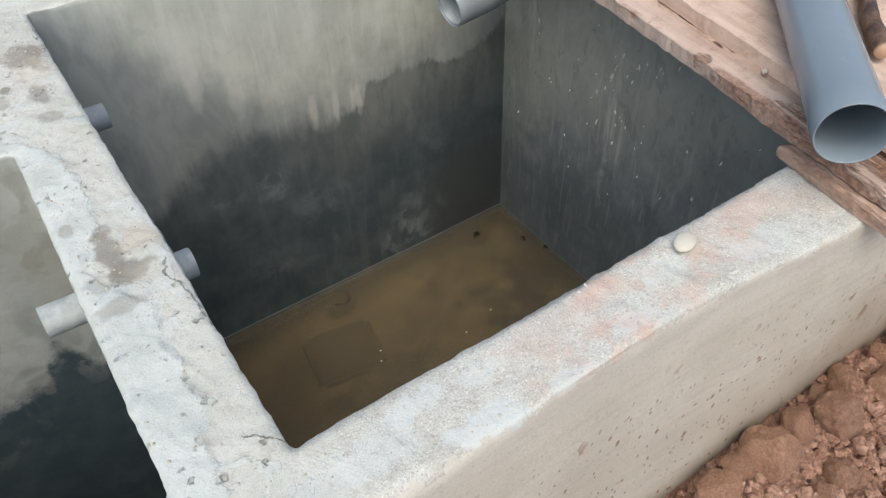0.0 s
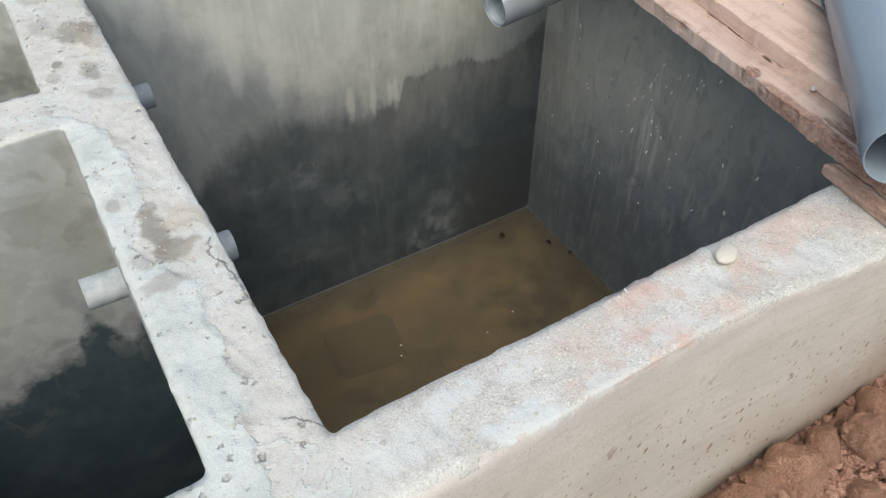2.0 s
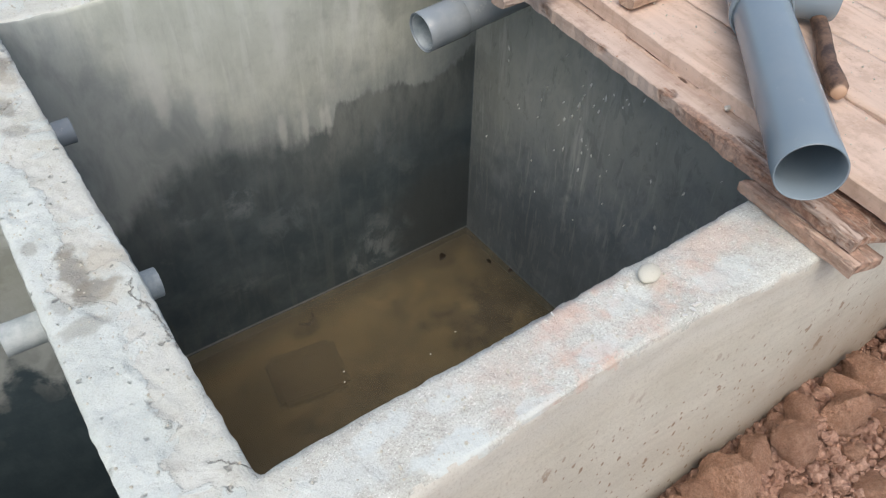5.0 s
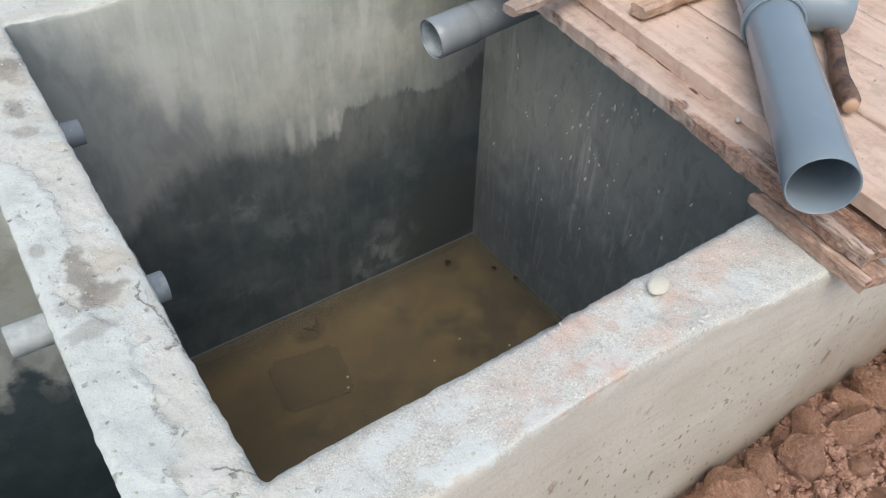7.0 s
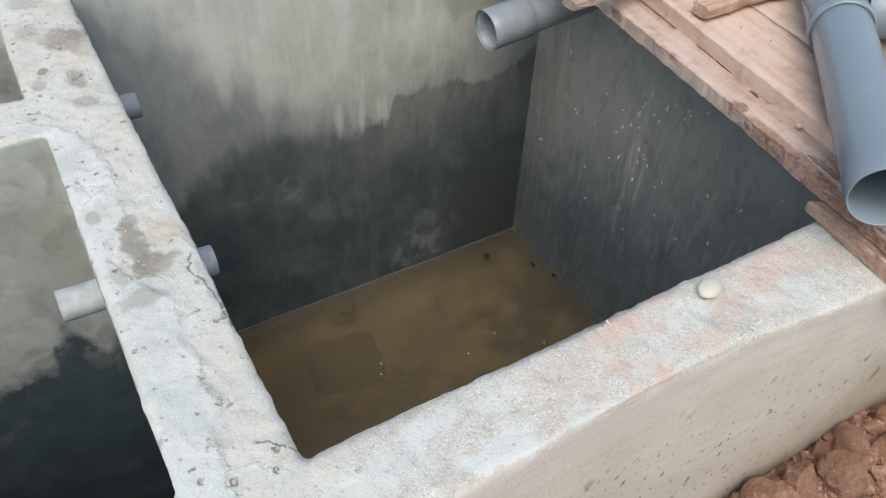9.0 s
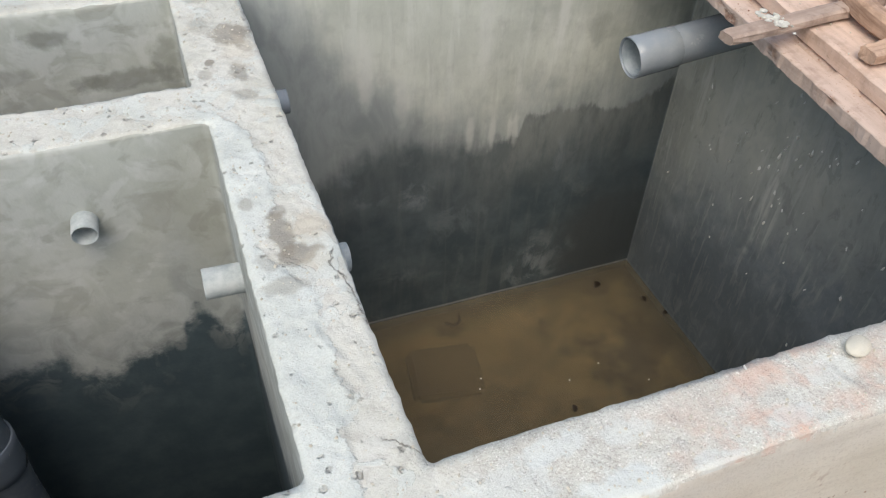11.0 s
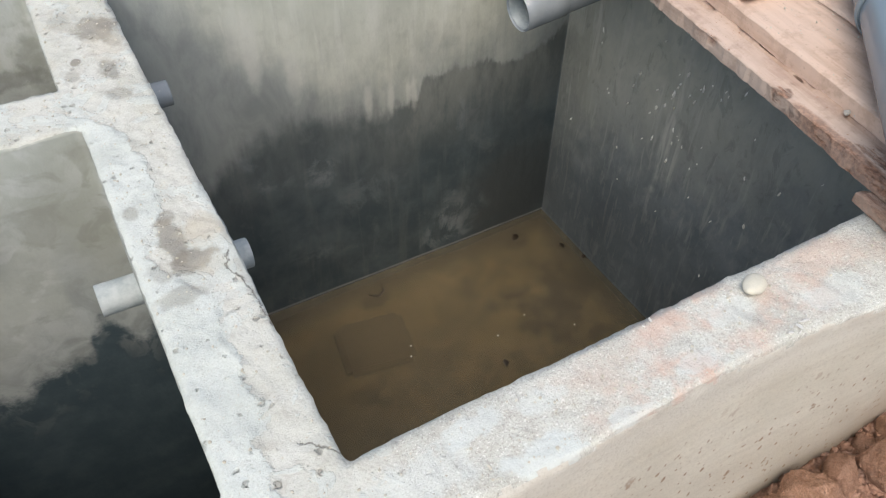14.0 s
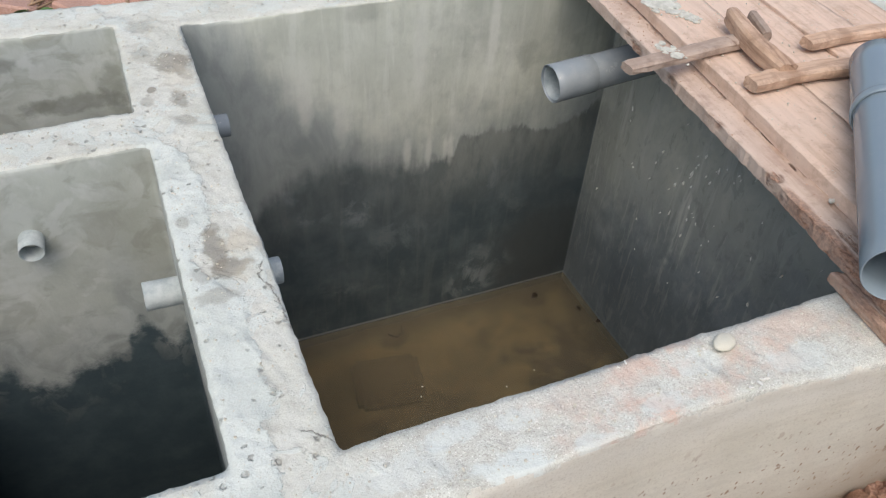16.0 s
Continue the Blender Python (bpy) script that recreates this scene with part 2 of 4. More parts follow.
def left_plaster():
    """Patchily trowelled cement of the small chambers, soaked below a ragged line."""
    m = Mat("plaster_left", 0.85)
    x, y, z = m.axis(0), m.axis(1), m.axis(2)
    blot, fine = m.noise(5, 6, 0.6), m.noise(28, 5, 0.6)
    col = m.mix(m.ramp(blot, 0.30, 0.68), (0.33, 0.345, 0.30), (0.45, 0.47, 0.415))
    for scale, off, cut, tone, k in ((9, (3, 1, 0), 0.52, (0.50, 0.52, 0.48), 0.5), (14, (0, 7, 4), 0.54, (0.55, 0.57, 0.535), 0.45), (11, (5, 5, 9), 0.55, (0.27, 0.275, 0.23), 0.5)):
        trowel = m.noise(scale, 4, 0.55, m.scaled((1, 1, 1.15), off=off), 0.7)
        col = m.mix(m.math("MULTIPLY", m.ramp(trowel, cut - 0.04, cut + 0.07), k), col, tone)
    col = m.mix(m.math("MULTIPLY", m.ramp(fine, 0.5, 0.75), 0.2), col, (0.25, 0.25, 0.21))
    col = m.mix(m.math("MULTIPLY", m.blob((-0.19, 0.741, -0.22), (0.07, 0.2, 0.20), 0.5, 9, 0.6), 0.4), col, (0.22, 0.225, 0.18))
    wander = m.math("ADD", m.math("MULTIPLY", m.math("SUBTRACT", m.noise(9, 5, 0.6), 0.5), 0.13), m.math("MULTIPLY", m.math("SUBTRACT", m.noise(24, 5, 0.68), 0.5), 0.11))
    line = m.curve(x, [(-0.90, -0.47), (-0.64, -0.478), (-0.575, -0.48), (-0.508, -0.468), (-0.49, -0.50), (-0.445, -0.565), (-0.40, -0.55), (-0.335, -0.512), (-0.273, -0.49), (-0.262, -0.43), (-0.235, -0.425), (-0.205, -0.46), (-0.173, -0.51), (-0.13, -0.44)])
    edge = m.math("SUBTRACT", m.math("ADD", z, wander), line)
    damp = m.mix(m.ramp(m.noise(12, 5, 0.6, None, 1.0), 0.38, 0.62), (0.23, 0.255, 0.252), (0.37, 0.40, 0.395))
    col = m.mix(m.math("MULTIPLY", m.ramp(edge, 0.28, 0.02), 0.7), col, damp)
    soaked = m.ramp(edge, 0.020, -0.035)
    wet = m.mix(m.ramp(m.noise(8, 6, 0.65), 0.35, 0.75), (0.046, 0.070, 0.082), (0.080, 0.112, 0.124))
    wet = m.mix(m.math("MULTIPLY", m.ramp(edge, -0.16, 0.0), m.ramp(m.noise(13, 4, 0.6, None, 1.2), 0.50, 0.62, 0.0, 0.7)), wet, (0.20, 0.215, 0.21))
    col = m.mix(soaked, col, wet)
    for p, r, k in (((-0.27, 1.257, -0.178), (0.12, 0.05, 0.022), 0.5), ((-0.18, 1.257, -0.15), (0.03, 0.05, 0.06), 0.35), ((-0.42, 1.257, -0.06), (0.04, 0.05, 0.018), 0.5), ((-0.52, 1.257, -0.14), (0.05, 0.05, 0.02), 0.35)):
        col = m.mix(m.math("MULTIPLY", m.blob(p, r, 0.7, 24, 0.4), k), col, (0.11, 0.115, 0.095))
    col = m.mix(m.math("MULTIPLY", m.math("MULTIPLY", m.ramp(y, 1.0, 1.1), m.ramp(m.math("ADD", z, wander), -0.15, -0.25)), 0.4), col, (0.24, 0.255, 0.245))
    plaster_grain(m, fine)
    return m.done(col, m.math("SUBTRACT", 0.88, m.math("MULTIPLY", soaked, 0.22)))


LAYER = [(-0.12, -0.092), (0.0, -0.085), (0.05, -0.083), (0.08, -0.078), (0.11, -0.063), (0.14, -0.066), (0.17, -0.062), (0.21, -0.074), (0.256, -0.064), (0.286, -0.060), (0.33, -0.085), (0.40, -0.118), (0.44, -0.115), (0.47, -0.080), (0.55, -0.066), (0.65, -0.074), (0.72, -0.090), (0.80, -0.16), (1.40, -0.17)]


def mortar_top():
    """Rough mortar on the wall tops: a thin white skim over sandy grey, damp blots, cracks and red dust."""
    m = Mat("pale_mortar", 0.92)
    x, y = m.axis(0), m.axis(1)
    big, mid, fine, sand = m.noise(7, 6, 0.65, dist=0.6), m.noise(30, 6, 0.7), m.noise(190, 4, 0.65), m.noise(400, 3, 0.72)
    near_wall = m.math("MULTIPLY", m.ramp(y, 0.03, -0.01), m.ramp(x, -0.02, 0.08))
    col = m.mix(m.ramp(big, 0.32, 0.62), (0.50, 0.505, 0.44), (0.60, 0.605, 0.54))
    col = m.mix(m.math("MULTIPLY", m.ramp(mid, 0.50, 0.66), 0.42), col, (0.40, 0.375, 0.315))
    col = m.mix(m.math("MULTIPLY", near_wall, m.math("MULTIPLY", m.ramp(mid, 0.40, 0.62), 0.45)), col, (0.51, 0.50, 0.445))
    # white skim with a scalloped edge along the divider
    wob = m.math("ADD", m.math("MULTIPLY", m.math("SUBTRACT", m.noise(24, 4, 0.6), 0.5), 0.045), m.math("MULTIPLY", m.math("SUBTRACT", m.noise(70, 5, 0.7), 0.5), 0.030))
    over = m.math("SUBTRACT", m.math("ADD", x, wob), m.curve(y, LAYER))
    skim = m.math("MULTIPLY", m.ramp(over, 0.002, -0.002), m.ramp(m.math("ADD", x, wob), -0.175, -0.145))
    flake = m.noise(13, 5, 0.6, m.scaled((1, 1, 1), off=(3, 1, 0)), 0.5)
    loose = m.math("MULTIPLY", m.ramp(flake, 0.535, 0.55), m.ramp(near_wall, 1.0, 0.0, 0.25, 1.0))
    skim = m.math("MAXIMUM", skim, m.math("MULTIPLY", loose, 0.75))
    col = m.mix(m.math("MULTIPLY", skim, 0.75), col, m.mix(m.ramp(big, 0.40, 0.62), (0.525, 0.57, 0.53), (0.60, 0.645, 0.60)))
    # small shadows at the skim and flake edges, painted as dark lines
    rim_shade = m.math("MAXIMUM", m.ramp(m.math("ABSOLUTE", m.math("SUBTRACT", over, 0.002)), 0.0026, 0.0006), m.math("MULTIPLY", m.ramp(m.math("ABSOLUTE", m.math("SUBTRACT", flake, 0.537)), 0.006, 0.001), 0.7))
    rim_shade = m.math("MULTIPLY", rim_shade, m.math("MULTIPLY", m.ramp(m.noise(17, 2), 0.47, 0.60), m.ramp(near_wall, 1.0, 0.0, 0.2, 1.0)))
    col = m.mix(m.math("MULTIPLY", rim_shade, 0.2), col, (0.27, 0.255, 0.215))
    # sand grains, strongest on the near wall
    grain = m.ramp(near_wall, 0.0, 1.0, 0.18, 0.62)
    col = m.mix(m.math("MULTIPLY", m.ramp(fine, 0.52, 0.72), grain), col, (0.33, 0.305, 0.26))
    col = m.mix(m.math("MULTIPLY", m.ramp(sand, 0.50, 0.65), grain), col, (0.30, 0.275, 0.23))
    col = m.mix(m.math("MULTIPLY", m.ramp(m.noise(330, 2, 0.6, m.scaled((1, 1, 1), off=(4, 4, 4))), 0.58, 0.66), grain), col, (0.80, 0.79, 0.74))
    # red dust and pale skim patches on the near wall
    dust = m.ramp(m.noise(16, 5, 0.68, m.scaled((1, 1, 1), off=(7, 2, 0))), 0.34, 0.60)
    for p, r, k in (((0.455, -0.018), (0.075, 0.028), 0.65), ((0.36, -0.092), (0.09, 0.026), 0.6), ((0.46, -0.095), (0.10, 0.022), 0.45), ((0.60, -0.07), (0.07, 0.03), 0.5), ((0.31, -0.04), (0.06, 0.03), 0.28), ((0.68, -0.03), (0.08, 0.03), 0.4), ((0.80, -0.07), (0.06, 0.03), 0.3)):
        col = m.mix(m.math("MULTIPLY", m.math("MULTIPLY", m.blob((*p, 0), (*r, 0.05), 0.7, 20, 0.5), dust), k), col, (0.60, 0.40, 0.305))
    for p, r, k in (((0.185, -0.098), (0.045, 0.022), 0.8), ((0.125, -0.03), (0.045, 0.016), 0.6), ((0.215, -0.035), (0.03, 0.018), 0.5), ((0.30, -0.105), (0.03, 0.012), 0.6), ((0.42, -0.085), (0.03, 0.014), 0.5), ((0.06, -0.06), (0.06, 0.03), 0.45), ((0.51, -0.045), (0.035, 0.02), 0.4), ((0.66, -0.085), (0.05, 0.022), 0.45)):
        col = m.mix(m.math("MULTIPLY", m.blob((*p, 0), (*r, 0.05), 0.8, 30, 0.25), k), col, (0.60, 0.64, 0.605))
    # damp blots
    for p, r, k in (((-0.080, 0.425), (0.018, 0.045), 0.8), ((-0.066, 0.372), (0.032, 0.022), 0.8), ((-0.112, 0.365), (0.014, 0.02), 0.35), ((-0.095, 0.312), (0.03, 0.016), 0.45), ((-0.055, 1.050), (0.036, 0.045), 0.75), ((-0.030, 1.03), (0.02, 0.06), 0.45), ((-0.108, 0.945), (0.009, 0.012), 0.85), ((-0.062, 0.895), (0.016, 0.03), 0.65), ((-0.12, 0.90), (0.014, 0.018), 0.45), ((-0.06, 0.81), (0.022, 0.02), 0.4), ((-0.108, 1.10), (0.02, 0.03), 0.35), ((-0.10, 1.24), (0.03, 0.03), 0.35), ((-0.117, 0.50), (0.010, 0.014), 0.5), ((-0.075, 0.47), (0.012, 0.016), 0.5)):
        col = m.mix(m.math("MULTIPLY", m.blob((*p, 0), (*r, 0.05), 0.6, 34, 0.30), k), col, (0.235, 0.215, 0.172))
    for p, r, k in (((-0.035, 0.425), (0.03, 0.035), 0.55), ((-0.045, 0.355), (0.02, 0.02), 0.3), ((-0.05, 0.98), (0.03, 0.05), 0.35)):
        col = m.mix(m.math("MULTIPLY", m.blob((*p, 0), (*r, 0.05), 0.6, 34, 0.4), k), col, (0.50, 0.45, 0.35))
    # pits and cracks
    d, _ = m.voronoi(48)
    d = m.math("ADD", d, m.math("MULTIPLY", m.math("SUBTRACT", fine, 0.5), 0.5))
    pit = m.math("MULTIPLY", m.math("MULTIPLY", m.ramp(d, 0.26, 0.10), m.ramp(mid, 0.49, 0.58)), m.ramp(near_wall, 1.0, 0.0, 0.3, 1.0))
    col = m.mix(m.math("MULTIPLY", pit, 0.4), col, (0.28, 0.25, 0.20))
    jag = m.math("MULTIPLY", m.math("SUBTRACT", m.noise(110, 5, 0.75), 0.5), 0.026)
    c1 = m.math("ABSOLUTE", m.math("SUBTRACT", m.math("ADD", x, jag), m.curve(y, [(0.20, -0.006), (0.225, -0.011), (0.26, -0.013), (0.31, -0.018), (0.335, -0.030), (0.36, -0.022), (0.375, -0.012)])))
    c1 = m.math("MULTIPLY", m.ramp(c1, 0.0020, 0.0006), m.math("MULTIPLY", m.ramp(y, 0.205, 0.215), m.ramp(y, 0.372, 0.362)))
    c2 = m.math("ABSOLUTE", m.math("SUBTRACT", m.math("ADD", y, jag), m.curve(x, [(-0.05, 0.050), (-0.032, 0.036), (-0.016, 0.020), (0.004, -0.004)])))
    c2 = m.math("MULTIPLY", m.ramp(c2, 0.0018, 0.0005), m.math("MULTIPLY", m.ramp(x, -0.048, -0.04), m.ramp(x, 0.003, -0.001)))
    crack = m.math("MAXIMUM", c1, c2)
    col = m.mix(m.math("MULTIPLY", crack, 0.6), col, (0.13, 0.11, 0.085))
    m.bump(mid, 0.8, 0.0035)
    m.bump(skim, 0.6, 0.002)
    m.bump(m.math("SUBTRACT", 1.0, m.math("MAXIMUM", crack, pit)), 0.9, 0.003)
    m.bump(fine, 0.6, 0.0018)
    m.bump(sand, 0.7, 0.0012)
    return m.done(col)


def outer_plaster():
    """Smooth beige plaster, splashed with red mud drops."""
    m = Mat("beige_plaster", 0.85)
    col = m.mix(m.ramp(m.noise(5, 6, 0.6), 0.3, 0.7), (0.575, 0.55, 0.455), (0.68, 0.655, 0.555))
    col = m.mix(m.math("MULTIPLY", m.ramp(m.axis(2), -0.10, -0.02), 0.6), col, (0.62, 0.61, 0.55))
    sand, brush = m.noise(260, 4, 0.7), m.noise(14, 5, 0.65, m.scaled((0.5, 1, 4)))
    col = m.mix(m.math("MULTIPLY", m.ramp(brush, 0.45, 0.7), 0.3), col, (0.46, 0.435, 0.36))
    col = m.mix(m.math("MULTIPLY", m.ramp(sand, 0.50, 0.68), 0.42), col, (0.37, 0.34, 0.27))
    top = m.math("MULTIPLY", m.ramp(m.axis(2), -0.045, -0.005), m.ramp(m.noise(16, 4), 0.4, 0.6))
    col = m.mix(m.math("MULTIPLY", top, 0.3), col, (0.42, 0.37, 0.30))
    slant = m.scaled((1.5, 1, 0.75), rot=(0, radians(34), 0))
    for scale, size, cut in ((24, 0.20, 0.55), (70, 0.26, 0.54), (11, 0.16, 0.53), (40, 0.22, 0.56)):
        d, _ = m.voronoi(scale, slant)
        d = m.math("ADD", d, m.math("MULTIPLY", m.math("SUBTRACT", m.noise(150, 4), 0.5), 0.38))
        pick = m.math("MULTIPLY", m.ramp(m.noise(scale * 0.6, 2, co=m.scaled((1, 1, 1), off=(scale, 0, 3))), cut, cut + 0.02), m.ramp(m.axis(2), -0.04, -0.25))
        col = m.mix(m.math("MULTIPLY", m.math("MULTIPLY", m.ramp(d, size * 1.12, size * 0.75), pick), 0.85), col, (0.25, 0.15, 0.085))
    # brown dirt, with the shade low on the right end painted into it
    dirt_shade = m.math("MULTIPLY", m.ramp(m.math("ADD", m.axis(2), m.math("MULTIPLY", m.math("SUBTRACT", m.noise(6, 5, 0.65), 0.5), 0.3)), -0.16, -0.42), m.ramp(m.axis(0), 0.45, 1.0, 0.15, 0.75))
    col = m.mix(dirt_shade, col, (0.34, 0.255, 0.175))
    m.bump(m.noise(40, 5, 0.6), 0.35, 0.003)
    m.bump(sand, 0.9, 0.002)
    return m.done(col)


def wood(name, pale, dark, grain=(22, 1.6, 22), dust=0.45, rot=0.0):
    m = Mat(name, 0.85)
    g = m.noise(2.2, 6, 0.65, m.scaled(grain), 0.4)
    shift = m.math("MULTIPLY", m.math("SUBTRACT", m.random(), 0.5), 0.3)
    col = m.mix(m.math("ADD", m.ramp(g, 0.28, 0.62), shift), dark, pale)
    col = m.mix(m.math("MULTIPLY", m.ramp(m.noise(5, 6, 0.7), 0.38, 0.62), dust), col, (0.64, 0.505, 0.41))
    col = m.mix(m.math("MULTIPLY", m.ramp(m.noise(15, 5, 0.7), 0.48, 0.66), 0.5), col, tuple(c * 0.78 for c in dark))
    col = m.mix(m.math("MULTIPLY", m.ramp(m.noise(13, 5, 0.7, m.scaled((1.5, 0.35, 1), off=(2, 5, 1))), 0.63, 0.70), 0.65), col, (0.16, 0.085, 0.05))
    speck = m.noise(160, 3, 0.7)
    col = m.mix(m.math("MULTIPLY", m.ramp(speck, 0.58, 0.74), 0.4), col, (0.25, 0.16, 0.11))
    if rot:
        eaten = m.math("MULTIPLY", m.ramp(m.noise(24, 5, 0.7, m.scaled((3.0, 0.45, 2))), 0.44, 0.58), m.math("MAXIMUM", m.math("MAXIMUM", m.near((0.03, 0.04, 0.015), 0.12, 0.35, 14), m.math("MAXIMUM", m.near((0.0, 0.21, 0.02), 0.055, 0.5, 14), m.near((0.004, 0.41, 0.025), 0.020, 0.5, 14))), m.math("MULTIPLY", m.ramp(m.axis(0), 0.014, 0.0), m.ramp(m.noise(5, 3), 0.52, 0.60))))
        col = m.mix(m.math("MULTIPLY", eaten, rot), col, m.mix(m.ramp(m.noise(90, 4, 0.7), 0.4, 0.65), (0.20, 0.10, 0.06), (0.47, 0.28, 0.19)))
        hole = m.math("MAXIMUM", m.blob((0.065, 0.436, 0.02), (0.0025, 0.012, 0.1), 0.5, 60), m.math("MAXIMUM", m.blob((0.084, 0.33, 0.02), (0.0028, 0.075, 0.1), 0.5, 40), m.blob((0.07, 0.52, 0.02), (0.002, 0.03, 0.1), 0.5, 50)))
        flesh = m.math("MAXIMUM", m.math("MULTIPLY", m.blob((0.09, 0.06, 0.01), (0.055, 0.11, 0.1), 0.4, 30), m.ramp(m.noise(30, 4, 0.7, m.scaled((3, 0.3, 1), off=(9, 2, 0))), 0.42, 0.55)), m.math("MULTIPLY", m.blob((0.004, 0.26, 0.015), (0.014, 0.13, 0.1), 0.5, 30), 0.7))
        col = m.mix(m.math("MULTIPLY", flesh, rot), col, m.mix(m.ramp(m.noise(120, 4, 0.7), 0.40, 0.62), (0.13, 0.06, 0.035), (0.36, 0.19, 0.12)))
        col = m.mix(m.math("MULTIPLY", hole, rot), col, (0.06, 0.03, 0.02))
        grime = m.math("MULTIPLY", m.ramp(m.axis(0), 0.035, 0.075), m.ramp(m.noise(22, 5, 0.7), 0.36, 0.60))
        col = m.mix(m.math("MULTIPLY", grime, 0.5 * rot), col, (0.30, 0.19, 0.13))
        m.bump(m.math("SUBTRACT", 1.0, m.math("MAXIMUM", hole, m.math("MAXIMUM", eaten, flesh))), 0.8, 0.005)
    m.bump(g, 0.45, 0.003)
    m.bump(speck, 0.4, 0.0015)
    return m.done(col)


def stick_wood():
    """Dark handled wood with one pale cut end."""
    m = Mat("handle_wood", 0.6)
    g = m.noise(30, 5, 0.65, m.scaled((1, 1, 2)))
    col = m.mix(m.ramp(g, 0.35, 0.65), (0.05, 0.03, 0.022), (0.19, 0.115, 0.075))
    col = m.mix(m.near((1.030, 0.026, 0.098), 0.016, 0.15), col, (0.50, 0.33, 0.22))
    m.bump(g, 0.5, 0.003)
    return m.done(col)


def pvc(name, base, dust=0.25):
    m = Mat(name, 0.32)
    n = m.noise(9, 6, 0.65)
    col = m.mix(m.math("MULTIPLY", m.ramp(n, 0.45, 0.75), dust), base, (0.42, 0.42, 0.40))
    col = m.mix(m.math("MULTIPLY", m.ramp(m.noise(45, 4, 0.7), 0.62, 0.72), dust * 1.2), col, (0.55, 0.53, 0.48))
    m.bump(m.noise(30, 3), 0.04, 0.002)
    return m.done(col, m.ramp(n, 0.35, 0.75, 0.14, 0.28))


def earth(name, low, high, crumbs=False):
    m = Mat(name, 0.95)
    a, b = m.noise(14, 6, 0.65), m.noise(70, 5, 0.65)
    col = m.mix(m.ramp(a, 0.3, 0.7), low, high)
    col = m.mix(m.math("MULTIPLY", m.ramp(b, 0.5, 0.75), 0.5), col, (0.52, 0.335, 0.235))
    r = m.island() if crumbs else m.random()
    col = m.mix(m.math("MULTIPLY", m.math("POWER", r, 1.5), 0.42), col, (0.27, 0.155, 0.11))
    grit = m.noise(240, 4, 0.7)
    col = m.mix(m.math("MULTIPLY", m.ramp(grit, 0.50, 0.66), 0.5), col, (0.20, 0.10, 0.065))
    col = m.mix(m.math("MULTIPLY", m.ramp(m.noise(150, 4, 0.7, m.scaled((1, 1, 1), off=(3, 3, 3))), 0.54, 0.66), 0.45), col, (0.66, 0.43, 0.32))
    lumpy = m.noise(30, 5, 0.75)
    col = m.mix(m.math("MULTIPLY", m.ramp(lumpy, 0.46, 0.36), 0.5), col, (0.20, 0.095, 0.06))
    m.bump(a, 0.7, 0.012)
    m.bump(lumpy, 0.9, 0.010)
    m.bump(b, 0.9, 0.006)
    m.bump(grit, 0.6, 0.002)
    return m.done(col)


def plain(name, a, b, scale=20, rough=0.8, height=0.003):
    m = Mat(name, rough)
    n = m.noise(scale, 6, 0.65)
    m.bump(n, 0.4, height)
    return m.done(m.mix(m.ramp(n, 0.3, 0.7), a, b))


def sediment():
    """Silt on the pit floor: ochre, with drifts and wisps of dark muck."""
    m = Mat("silt", 0.9)
    n, d = m.noise(3.2, 6, 0.62, dist=0.8), m.noise(10, 6, 0.70, m.scaled((1, 1, 1), off=(4, 9, 0)), 0.2)
    col = m.mix(m.ramp(n, 0.35, 0.68), (0.26, 0.205, 0.112), (0.41, 0.307, 0.15))
    col = m.mix(m.math("MULTIPLY", m.ramp(d, 0.54, 0.70), 0.35), col, (0.12, 0.09, 0.052))
    for p, r, k in (((1.14, 0.93), (0.10, 0.12), 0.85), ((0.95, 0.95), (0.09, 0.05), 0.8), ((1.03, 0.86), (0.12, 0.09), 0.8), ((1.12, 0.70), (0.16, 0.16), 0.75), ((0.85, 0.68), (0.16, 0.14), 0.5), ((1.09, 1.18), (0.05, 0.04), 0.7), ((0.82, 1.07), (0.06, 0.04), 0.5), ((0.52, 1.16), (0.05, 0.025), 0.8), ((0.33, 0.84), (0.05, 0.04), 0.4), ((0.55, 0.75), (0.25, 0.15), 0.3)):
        col = m.mix(m.math("MULTIPLY", m.math("MULTIPLY", m.blob((*p, -1.285), (*r, 0.2), 0.6, 12, 0.5), m.ramp(d, 0.42, 0.56, 0.55, 1.0)), k), col, (0.05, 0.034, 0.018))
    # silt tone darkens close to the far and side walls
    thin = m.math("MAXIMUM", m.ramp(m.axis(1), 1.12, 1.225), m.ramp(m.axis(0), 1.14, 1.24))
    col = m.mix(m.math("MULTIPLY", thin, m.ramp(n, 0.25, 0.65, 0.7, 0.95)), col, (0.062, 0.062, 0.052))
    return m.done(col)


def clear_water():
    m = Mat("water", 0.03)
    m.b.inputs["IOR"].default_value = 1.33
    m.b.inputs["Transmission Weight"].default_value = 0.66
    m.bump(m.noise(5, 2), 0.03, 0.01)
    murk = m.noise(2.2, 5, 0.6, dist=0.6)
    return m.done(m.mix(m.ramp(murk, 0.35, 0.65), (0.255, 0.22, 0.152), (0.325, 0.275, 0.186)))


